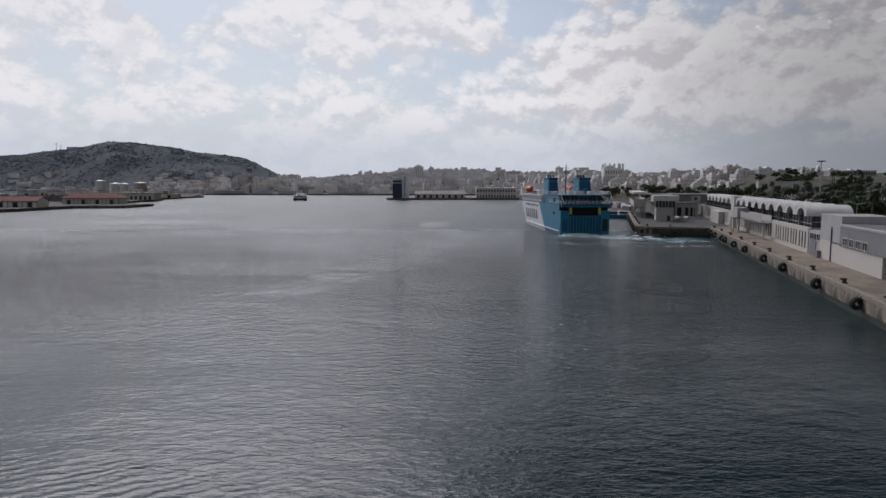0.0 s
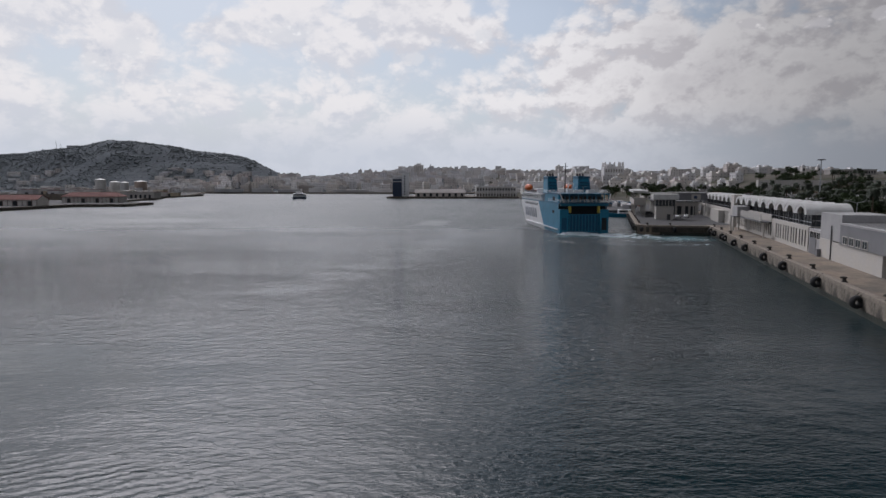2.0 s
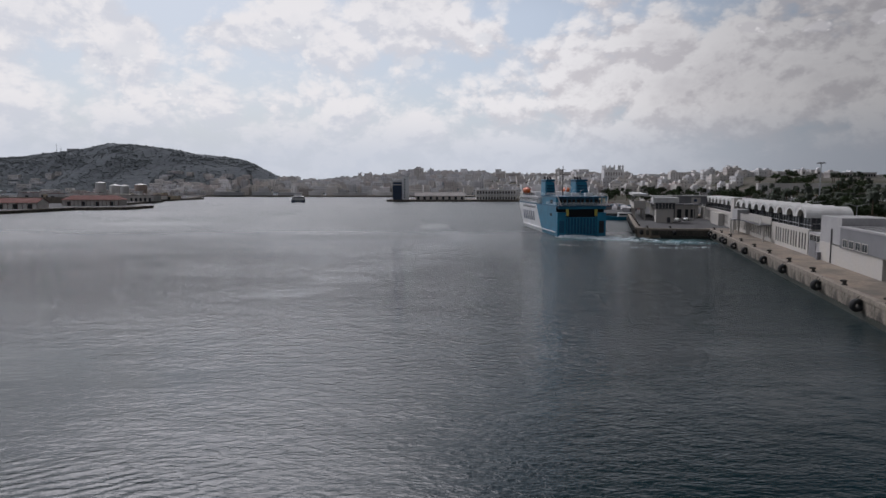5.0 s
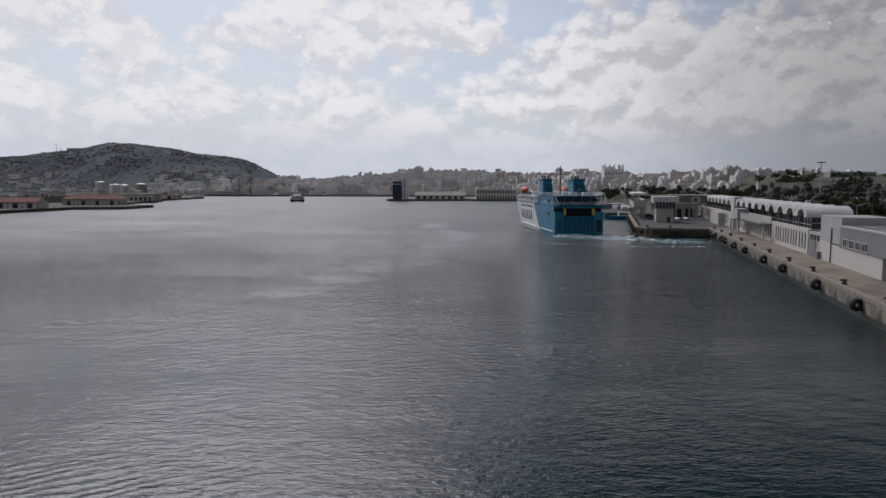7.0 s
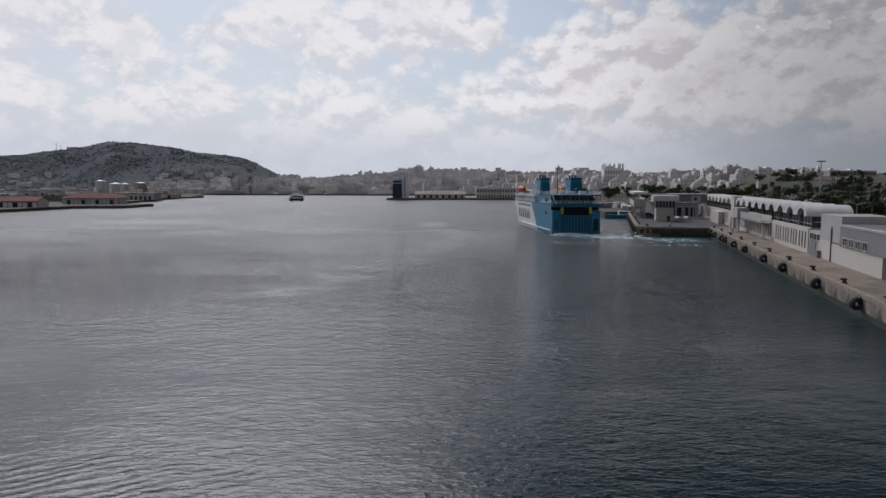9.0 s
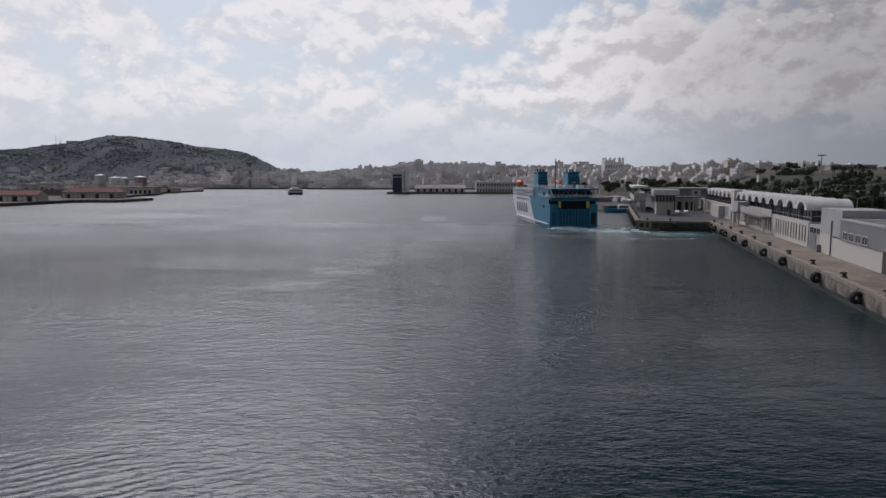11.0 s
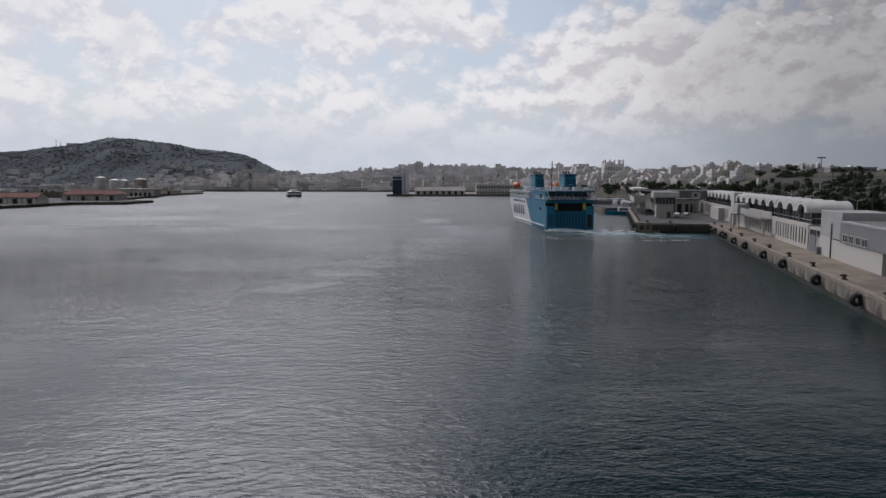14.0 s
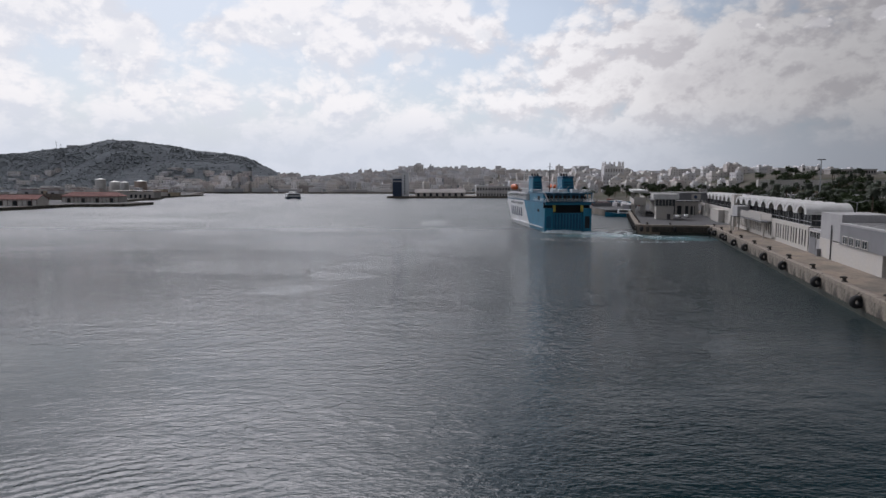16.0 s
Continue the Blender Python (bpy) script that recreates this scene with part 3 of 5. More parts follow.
def build_bollards():
    b = thing("mooring_bollard", "black cast-iron mooring bollard on the quay edge", "bollard", group="bollards along the quay")
    bm = B()
    bmesh.ops.create_cone(bm, cap_ends=True, segments=14, radius1=0.5, radius2=0.45, depth=0.12, matrix=pose(0, 0, 0.06))
    part("base_plate", bm, "iron", b)
    bm = B()
    bmesh.ops.create_cone(bm, cap_ends=True, segments=14, radius1=0.33, radius2=0.24, depth=0.5, matrix=pose(0, 0, 0.36))
    part("post", bm, "iron", b, smooth=False)
    bm = B()
    bmesh.ops.create_uvsphere(bm, u_segments=14, v_segments=8, radius=0.42, matrix=pose(-0.15, 0, 0.7) @ Matrix.Diagonal((1.35, 1, 0.5, 1)))
    part("head", bm, "iron", b, smooth=True)
    spots = [(0.55, -4.2), (0.55, 13), (0.55, 29.5), (0.55, 46), (0.55, 63.5), (0.55, 80), (0.55, 97.8), (0.55, 115), (0.55, 132), (0.55, 148), (0.55, -22)]
    spots += [(-24.5, 165 + 16 * i) for i in range(7)] + [(-14, 152), (-22, 153)]
    b.matrix_basis = QUAY @ pose(*spots[0], QZ + 0.05)
    for x, y in spots[1:]:
        copy_thing(b, QUAY @ pose(x, y, QZ + 0.05))


build_quay()
build_fenders()
build_bollards()


# ---- passenger terminal with scalloped vaults ----
def vault_mesh(bm, w, rise, depth, t=0.22, seg=14):
    """A thin barrel shell; the arch spans y from 0 to w, the axis runs along x from 0 to depth."""
    ring = []
    for k in range(seg + 1):
        a = math.pi * k / seg
        y, z = w / 2 - w / 2 * math.cos(a), rise * math.sin(a)
        yi, zi = w / 2 - (w / 2 - t) * math.cos(a), (rise - t) * math.sin(a)
        ring.append([bm.verts.new(p) for p in ((0, y, z), (depth, y, z), (depth, yi, zi), (0, yi, zi))])
    for a, b in zip(ring, ring[1:]):
        for j in range(4):
            bm.faces.new((a[j], a[(j + 1) % 4], b[(j + 1) % 4], b[j]))
    bm.faces.new(ring[0]), bm.faces.new(ring[-1][::-1])
    bmesh.ops.recalc_face_normals(bm, faces=bm.faces)


def build_terminal():
    S0, W, NV = 62.0, 9.75, 19
    S1 = S0 + W * NV
    t = thing("ferry_terminal", "white ferry terminal with slotted wall and scalloped vault roof", "building", QUAY)
    # lower storey: white wall broken by tall slots
    bm = B()
    y = S0
    i = 0
    while y < S1 - 3:
        if i % 13 == 12:
            box(bm, 8, 8.14, y, y + 4.2, QZ, 9.0)
            y += 4.2
        else:
            box(bm, 8, 8.14, y, y + (1.2 if i % 3 else 1.7), QZ + 0.9, 8.3)
            y += (1.2 if i % 3 else 1.7) + 1.15
        i += 1
    box(bm, 8, 8.14, S0, S1, QZ, QZ + 1.0)
    box(bm, 7.97, 8.17, S0, S1, 8.2, 9.0)
    part("slotted_wall", bm, "white", t, "white rendered wall with tall vertical slots")
    # backing sheet blackened to give the slots their shade
    bm = B()
    box(bm, 8.9, 9.1, S0, S1, QZ, 9.0)
    part("recess_wall", bm, "ship_dark", t, "near-black backing painted for the shade behind the slots")
    bm = B()
    box(bm, 9, 16.6, S0 + 0.05, S0 + 0.4, QZ, 9.0)
    box(bm, 16.3, 16.6, S0, S1, QZ, 11.8)
    part("end_wall", bm, "pale_grey", t)
    bm = B()
    box(bm, 8.2, 16.5, S0, S1, 8.95, 9.15)
    part("floor_slab", bm, "white", t)
    # glazed upper storey
    bm = B()
    box(bm, 8.75, 8.82, S0 + 0.3, S1, 9.1, 11.8)
    box(bm, 8.8, 16.4, S0 + 0.5, S0 + 0.57, 9.1, 11.75)
    part("glazing", bm, "glass", t, "dark tinted glass")
    bar = B()
    box(bar, -0.06, 0.06, -0.05, 0.05, 9.1, 11.85)
    mull = part("mullion", bar, "dark_steel", t, at=pose(8.7, S0 + 0.4, 0))
    for k in range(1, int((S1 - S0) / 2.44)):
        reuse("mullion", mull, t, pose(8.7, S0 + 0.4 + 2.44 * k, 0))
    for k in range(5):
        reuse("mullion", mull, t, pose(9.6 + 1.5 * k, S0 + 0.45, 0, 0, 0, 90))
    bm = B()
    box(bm, 8.62, 8.7, S0, S1, 10.0, 10.12)
    box(bm, 8.62, 8.7, S0, S1, 9.12, 9.22)
    box(bm, 8.7, 16.4, S0 + 0.38, S0 + 0.46, 10.4, 10.5)
    part("handrail", bm, "steel", t)
    bm = B()
    vault_mesh(bm, W - 0.06, 2.5, 9.4)
    v = part("roof_vault", bm, "roof_white", t, "white coated barrel vault", smooth=False, at=pose(7.6, S0, 11.8))
    for k in range(1, NV):
        reuse("roof_vault", v, t, pose(7.6, S0 + W * k, 11.8))
    # broad white arch front closing the spandrels
    bm = B()
    outer, inner = [], []
    for k in range(15):
        a = math.pi * k / 14
        outer.append((W / 2 - (W / 2 - 0.05) * math.cos(a), 2.46 * math.sin(a)))
        inner.append((W / 2 - W * 0.31 * math.cos(a), 1.75 * math.sin(a)))
    rows = [[bm.verts.new((x, y, z)) for x in (0, 0.16) for y, z in (outer[k], inner[k])] for k in range(15)]
    for p, q in zip(rows, rows[1:]):
        for i, j in ((0, 1), (1, 3), (3, 2), (2, 0)):
            bm.faces.new((p[i], p[j], q[j], q[i]))
    bmesh.ops.recalc_face_normals(bm, faces=bm.faces)
    fa = part("arch_front", bm, "roof_white", t, at=pose(7.45, S0, 11.8))
    for k in range(1, NV):
        reuse("arch_front", fa, t, pose(7.45, S0 + W * k, 11.8))
    # tympanum glass under each arch
    bm = B()
    c = [bm.verts.new((0, W / 2 - (W / 2 - 0.25) * math.cos(math.pi * k / 12), 2.25 * math.sin(math.pi * k / 12))) for k in range(13)]
    d = [bm.verts.new((0.06, q.co.y, q.co.z)) for q in c]
    bm.faces.new(c), bm.faces.new(d[::-1])
    for k in range(12):
        bm.faces.new((c[k], d[k], d[k + 1], c[k + 1]))
    tym = part("arch_glass", bm, "glass", t, at=pose(8.75, S0, 11.8))
    for k in range(1, NV):
        reuse("arch_glass", tym, t, pose(8.75, S0 + W * k, 11.8))
    bm = B()
    box(bm, -0.15, 0.15, -0.15, 0.15, 9.0, 12.0)
    col = part("column", bm, "grey", t, at=pose(8.5, S0 + W, 0))
    for k in range(2, NV):
        reuse("column", col, t, pose(8.5, S0 + W * k, 0))
    # projecting lift tower and the boarding bridge
    bm = B()
    box(bm, 7.0, 9.6, 150, 156, QZ, 14.8, 0.05)
    part("lift_tower", bm, "white", t, "white rendered lift tower")
    bm = B()
    box(bm, 5.8, 7.9, 176, 196, QZ, 8.2, 0.05)
    part("porch", bm, "white", t)


def build_bridge():
    g = thing("boarding_bridge", "white raised boarding gangway on slim posts beside the terminal", "gangway", QUAY)
    bm = B()
    box(bm, 5.2, 8.0, 97, 128, 7.9, 8.2)
    box(bm, 3.4, 8.0, 128, 135, 7.9, 8.2)
    part("deck", bm, "grey", g)
    for x in (5.25, 7.8):
        bm = B()
        box(bm, x, x + 0.1, 97, 129, 8.4, 10.3)
        part("side_panel", bm, "white", g, "pale panelled side")
    bm = B()
    box(bm, 4.4, 8.0, 128, 137, 8.2, 11.4, 0.05)
    part("cabin", bm, "pale_grey", g)
    bm = B()
    box(bm, -0.22, 0.22, -0.22, 0.22, QZ, 8.0)
    p = part("post", bm, "white", g, at=pose(3.7, 134.5, 0))
    for x, y in ((6.1, 134.5), (3.7, 130), (6.1, 97.6)):
        reuse("post", p, g, pose(x, y, 0))
    bm = B()
    box(bm, 5.16, 5.25, -0.05, 0.05, 8.2, 10.4)
    j = part("panel_joint", bm, "steel", g, at=pose(0, 98, 0))
    for k in range(1, 15):
        reuse("panel_joint", j, g, pose(0, 98 + 2.2 * k, 0))


def build_office():
    o = thing("quay_office", "grey and white flat-roofed quay office with small square windows", "building", QUAY)
    bm = B()
    box(bm, 8, 17, 19.5, 45, QZ, 7.1, 0.04)
    box(bm, 8, 17, 45, 53.4, QZ, 7.4, 0.04)
    part("ground_wall", bm, "white", o, "white rendered wall")
    bm = B()
    box(bm, 8.05, 17, 40.2, 53.3, 7.4, 12.8, 0.04)
    part("stair_block", bm, "pale_grey", o, "pale grey stair block")
    bm = B()
    box(bm, 8.1, 20, 52.5, 61.6, QZ, 8.8, 0.04)
    part("annex", bm, "pale_grey", o)
    bm = B()
    box(bm, 7.8, 16.8, 10, 40.2, 7.1, 10.9, 0.03)
    part("upper_storey", bm, "grey", o, "grey clad upper storey")
    bm = B()
    box(bm, 7.7, 17, 9.9, 40.3, 10.9, 11.25, 0.03)
    for k in range(9):
        box(bm, 8.4, 16.4, 12 + 3 * k, 12.12 + 3 * k, 11.25, 11.36)
    part("roof", bm, "pale_grey", o)
    bm = B()
    box(bm, 17, 30, 8, 40, QZ, 13.4, 0.05)
    part("rear_block", bm, "pale_grey", o)
    bm = B()
    box(bm, 12, 24, 16, 26.5, 11.2, 15.6, 0.05)
    part("plant_room", bm, "grey", o)
    bm = B()
    box(bm, 17, 28, 39, 52, QZ, 12.4, 0.05)
    part("rear_hall", bm, "pale_grey", o)
    bm = B()
    box(bm, -0.05, 0.12, -1.15, 1.15, -0.65, 0.65)
    g = part("window", bm, "glass", o, at=pose(7.78, 37, 8.1))
    bm = B()
    for a in ((-0.1, 0.0, -1.3, 1.3, 0.65, 0.8), (-0.1, 0.0, -1.3, 1.3, -0.8, -0.65), (-0.1, 0.0, -1.3, -1.15, -0.65, 0.65), (-0.1, 0.0, 1.15, 1.3, -0.65, 0.65), (-0.08, 0.0, -0.04, 0.04, -0.65, 0.65)):
        box(bm, *a)
    f = part("window_frame", bm, "white", g)
    for yy in (33.6, 30.2, 26.9):
        w = reuse("window", g, o, pose(7.78, yy, 8.1))
        reuse("window_frame", f, w, pose(0, 0, 0))
    for yy in (59.4, 57, 54.6):
        w = reuse("window", g, o, pose(8.08, yy, 7.6))
        reuse("window_frame", f, w, pose(0, 0, 0))
    bm = B()
    rod(bm, (7.9, 45.6, QZ), (7.9, 45.6, 10.4), 0.12)
    part("drain_pipe", bm, "dark_steel", o)
    bm = B()
    box(bm, 7.94, 8.0, 56, 60.5, QZ, 7.0)
    part("shutter_door", bm, "grey", o, "grey roller shutter")
    bm = B()
    box(bm, 7.2, 7.95, 52.0, 53.2, QZ, 5.0, 0.08)
    part("cabinet", bm, "grey", o, "grey service cabinet on the wall")


def build_pierhead():
    """Control pavilion and covered link on the pier head."""
    p = thing("pier_pavilion", "white pier pavilion with dark glazed band and broad flat roof", "building", QUAY)
    bm = B()
    box(bm, -16.6, -9.6, 192, 202, QZ, 9.2, 0.1)
    part("base", bm, "white", p)
    bm = B()
    box(bm, -17.0, -9.0, 191.4, 203, 9.2, 11.9)
    part("glazing", bm, "glass", p, "dark glazed band")
    bm = B()
    box(bm, -0.07, 0.07, -0.05, 0.05, 9.2, 11.9)
    mm = part("mullion", bm, "white", p, at=pose(-17.0, 191.35, 0))
    for k in range(1, 7):
        reuse("mullion", mm, p, pose(-17.0 + 1.333 * k, 191.35, 0))
    bm = B()
    box(bm, -18.0, -7.6, 190.3, 204, 11.9, 14.2, 0.12)
    part("roof", bm, "roof_white", p, "thick white flat roof")
    bm = B()
    box(bm, -12.2, -10.8, 191.93, 192.0, QZ, 5.7)
    part("door", bm, "dark_steel", p)
    w = thing("covered_walkway", "raised covered walkway with white roof joining pavilion and terminal", "walkway", QUAY)
    bm = B()
    box(bm, -9, 8, 222, 228, 14.2, 14.7, 0.08)
    box(bm, -25.5, -19, 214, 290, 14.4, 15.4, 0.08)
    box(bm, -20, -8, 222, 228, 13.9, 14.5, 0.08)
    part("roof", bm, "roof_white", w)
    bm = B()
    box(bm, -8, 8, 222.8, 227.4, 10.8, 14.2)
    part("side_wall", bm, "grey", w)
    bm = B()
    box(bm, 0.8, 4.8, 222.6, 222.75, 11.1, 13.6)
    s = part("sign_board", bm, "white", w, "white sign board with a dark round emblem")
    bm = B()
    bmesh.ops.create_cone(bm, cap_ends=True, segments=20, radius1=0.8, radius2=0.8, depth=0.08, matrix=pose(2.6, 222.55, 12.3, 90))
    part("emblem", bm, "tower_navy", s)
    bm = B()
    box(bm, -25, -19.5, 216, 288, 8.6, 9.2)
    box(bm, -25, -24.8, 216, 288, 9.2, 11.0)
    box(bm, -25, -19.5, 215.8, 216, 9.0, 12.2)
    part("gallery", bm, "white", w)
    bm = B()
    box(bm, -24.6, -24.5, 216, 288, 11.0, 14.4)
    part("gallery_glass", bm, "glass", w)
    bm = B()
    box(bm, -0.25, 0.25, -0.25, 0.25, QZ, 10.8)
    c = part("post", bm, "white", w, at=pose(-7, 223.5, 0))
    for x, y in ((-2, 223.5), (2, 223.5), (7, 223.5), (-24.5, 217), (-20, 217), (-24.5, 232), (-20, 232), (-24.5, 248), (-20, 248), (-24.5, 264), (-20, 264)):
        reuse("post", c, w, pose(x, y, -1.6 if x < -18 else 0))
    h = thing("pier_hall", "low white hall with flat roof on the pier", "building", QUAY)
    bm = B()
    box(bm, -14, 6, 240, 285, QZ, 9.6, 0.1)
    part("wall", bm, "white", h)
    bm = B()
    box(bm, -15, 7, 239, 286, 9.6, 10.2, 0.1)
    part("roof", bm, "grey", h)
    bm = B()
    box(bm, 0, 2, 239.9, 240.05, QZ, 7.6)
    op = part("opening", bm, "ship_dark", h, at=pose(-13, 0, 0))
    for k in range(1, 6):
        reuse("opening", op, h, pose(-13 + 3.1 * k, 0, 0))


build_terminal()
build_bridge()
build_office()
build_pierhead()


# ---- ferry ----
FL, FB = 96.0, 9.3     # length, half beam


def half(y, z):
    """Half width of the hull at y metres from the stern and height z."""
    flare = min(1, max(0, z / 9.0))
    full = FB * (0.965 + 0.035 * flare)
    e = 66 + 10 * flare
    end = FL - 9 + 9 * flare
    if y <= e:
        return full
    k = min(1.0, (y - e) / (end - e))
    return max(0.02, full * (1 - k ** (1.9 + 0.6 * flare)))


def hull_strip(bm, y0, y1, zs, n, sides=(-1, 1)):
    for side in sides:
        rows = []
        for i in range(n + 1):
            ys = [(y0(z) if callable(y0) else y0, y1(z) if callable(y1) else y1) for z in zs]
            rows.append([bm.verts.new((side * half(a + (b - a) * i / n, z), a + (b - a) * i / n, z)) for (a, b), z in zip(ys, zs)])
        for a, b in zip(rows, rows[1:]):
            for j in range(len(zs) - 1):
                bm.faces.new((a[j], a[j + 1], b[j + 1], b[j]) if side > 0 else (a[j], b[j], b[j + 1], a[j + 1]))


def blue_end(z):
    """The blue paint ends in a line raked forward."""
    return 27.5 + 1.05 * max(0.0, z)


def build_ferry():
    f = thing("car_ferry", "blue and white car ferry with closed stern ramp", "ship")
    zs = [-1.0, 0, 1.2, 3, 6, 9, 11.2]
    for s in (-1, 1):
        bm = B()
        hull_strip(bm, 2.4, blue_end, zs, 6, (s,))
        part("hull_aft", bm, "ship_blue", f, "blue painted steel hull side")
    bm = B()
    hull_strip(bm, blue_end, FL, zs, 40)
    bmesh.ops.remove_doubles(bm, verts=bm.verts, dist=0.03)
    fw = part("hull_forward", bm, "ship_white", f, "white painted steel hull")
    # lettering reduced to plain blocks on the port side
    bm = B()
    rng = random.Random(3)
    y = 43.0
    for k in range(6):
        w = rng.uniform(2.4, 3.0)
        bm = B()
        lean = 0.5
        a = [bm.verts.new((-FB + dx, y + dy, z)) for dx in (0.2, -0.07) for dy, z in ((0, 4.0), (w * 0.55, 4.0), (w + lean, 8.0), (w * 0.45 + lean, 8.0))]
        for q in ((0, 1, 2, 3), (7, 6, 5, 4), (0, 4, 5, 1), (1, 5, 6, 2), (2, 6, 7, 3), (3, 7, 4, 0)):
            bm.faces.new([a[i] for i in q])
        bmesh.ops.recalc_face_normals(bm, faces=bm.faces)
        part("letter_bar", bm, "tower_navy", fw)
        y += w + 1.9
    for s in (-1, 1):
        bm = B()
        box(bm, s * (FB - 0.3), s * (FB + 0.06), 0, 1.5, 9.3, 10.3)
        w = part("side_window", bm, "glass", fw, at=pose(0, 40.5, 0))
        for k in range(1, 13):
            reuse("side_window", w, fw, pose(0, 40.5 + 2.3 * k, 0))
        bm = B()
        box(bm, s * (FB - 0.2), s * (FB + 0.22), 3, 70, 1.35, 1.7, 0.05)
        part("rubbing_strake", bm, "ship_white", fw)
    # stern: two corner pillars, ramp between them, dark opening above
    for s in (-1, 1):
        bm = B()
        box(bm, s * 5.9, s * 9.25, 0, 3.2, -1, 9.1, 0.12)
        p = part("stern_pillar", bm, "ship_blue", f)
        bm = B()
        box(bm, s * 6.6, s * 8.5, -0.06, 0.1, 1.4, 6.0, 0.05)
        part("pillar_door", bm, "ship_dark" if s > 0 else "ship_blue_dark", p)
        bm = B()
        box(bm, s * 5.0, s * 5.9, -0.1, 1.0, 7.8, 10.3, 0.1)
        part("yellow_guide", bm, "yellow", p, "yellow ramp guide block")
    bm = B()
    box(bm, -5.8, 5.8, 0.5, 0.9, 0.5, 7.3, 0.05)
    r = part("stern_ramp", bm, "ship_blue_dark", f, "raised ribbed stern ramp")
    bm = B()
    box(bm, -0.14, 0.14, 0.2, 0.52, 0.7, 7.2)
    rib = part("ramp_rib", bm, "ship_blue", r, at=pose(-5.4, 0, 0))
    for k in range(1, 10):
        reuse("ramp_rib", rib, r, pose(-5.4 + 1.2 * k, 0, 0))
    bm = B()
    box(bm, -5.8, 5.8, 0.25, 0.5, 6.9, 7.25)
    box(bm, -5.8, 5.8, 0.25, 0.5, 0.5, 0.9)
    part("ramp_beam", bm, "ship_blue", r)
    # bulkhead painted near-black in place of the garage's inner shade
    bm = B()
    box(bm, -9.0, 9.0, 3.2, 3.5, 0, 11.3)
    part("garage_bulkhead", bm, "ship_dark", f, "near-black bulkhead painted for the garage shade above the ramp")
    bm = B()
    box(bm, -5.9, 5.9, 0.1, 3.2, -1, 0.45)
    part("ramp_sill", bm, "ship_blue_dark", f)
    bm = B()
    box(bm, -9.0, 9.0, -0.6, 0.9, 10.4, 11.3, 0.08)
    part("stern_beam", bm, "ship_blue", f)
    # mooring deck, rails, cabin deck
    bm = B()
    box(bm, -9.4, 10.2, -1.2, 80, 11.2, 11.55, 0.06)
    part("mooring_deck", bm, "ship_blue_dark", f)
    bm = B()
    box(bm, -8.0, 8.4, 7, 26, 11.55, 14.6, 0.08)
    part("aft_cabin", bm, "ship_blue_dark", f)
    for k in range(9):
        bm = B()
        box(bm, -7.2 + 1.75 * k, -5.9 + 1.75 * k, 6.93, 7.05, 12.4, 13.8)
        part("cabin_window", bm, "glass", f)
    bm = B()
    box(bm, -9.3, -8.0, 2.5, 27, 11.5, 14.6, 0.1)
    part("side_screen", bm, "ship_blue", f)
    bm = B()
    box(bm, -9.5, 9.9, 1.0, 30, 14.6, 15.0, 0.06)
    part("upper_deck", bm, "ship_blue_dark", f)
    for zz, y0, y1, x0, x1 in ((11.55, -1.1, 20, -9.3, 10.1), (15.0, 1.1, 30, -9.4, 9.8)):
        rl = B()
        for k in range(3):
            z = zz + 0.4 * (k + 1)
            rod(rl, (x0, y0, z), (x1, y0, z), 0.05, 5), rod(rl, (x0, y0, z), (x0, y1, z), 0.05, 5), rod(rl, (x1, y0, z), (x1, y1, z), 0.05, 5)
        for k in range(14):
            x = x0 + (x1 - x0) * k / 13
            rod(rl, (x, y0, zz), (x, y0, zz + 1.25), 0.06, 5)
        part("railing", rl, "ship_white", f, "white deck railing")
    post = B()
    rod(post, (0, 0, 11.5), (0, 0, 14.7), 0.16, 6)
    pp = part("deck_post", post, "ship_blue", f, at=pose(-8.8, 0.9, 0))
    for x in (-5.5, -2.2, 1.1, 4.4, 7.7, 9.4):
        reuse("deck_post", pp, f, pose(x, 0.9, 0))
    bm = B()
    for a, b in (((8.8, -0.8, 11.6), (9.9, 0.2, 14.9)), ((-8.0, -0.8, 11.6), (-9.2, 0.4, 14.9))):
        rod(bm, a, b, 0.2, 6)
    part("bracket", bm, "ship_white", f)
    # white house forward
    for y0, y1, z0, z1, x in ((37, 82, 11.5, 14.0, 8.9), (50, 80, 14.0, 16.4, 7.6), (64, 78, 16.4, 18.6, 6.5)):
        bm = B()
        box(bm, -x, x, y0, y1, z0, z1, 0.15)
        d = part("house_deck", bm, "ship_white", f, "white deckhouse")
        for s in (-1, 1):
            bm = B()
            box(bm, s * (x - 0.2), s * (x + 0.05), 0, 1.7, z0 + 0.8, z0 + 1.95)
            w = part("house_window", bm, "glass", d, at=pose(0, y0 + 1.5, 0))
            k = y0 + 3.9
            while k < y1 - 2:
                reuse("house_window", w, d, pose(0, k, 0))
                k += 2.4
    bm = B()
    box(bm, -9.8, 9.8, 72, 77, 17.3, 19.6, 0.2)
    part("bridge_wing", bm, "ship_white", f)
    # funnels
    for s, x0, x1 in ((-1, -8.7, -4.3), (1, 3.9, 9.3)):
        bm = B()
        vs = box(bm, x0, x1, 24, 33, 14.6, 21.0, 0.0)
        for v in vs:
            if v.co.z > 20:
                v.co.y += 1.6
                v.co.x += (0.4 if v.co.x < (x0 + x1) / 2 else -0.4)
        bmesh.ops.bevel(bm, geom=list(bm.edges), offset=0.35, segments=2, affect="EDGES")
        fu = part("funnel", bm, "ship_blue", f, "blue funnel with dark exhaust pipes")
        bm = B()
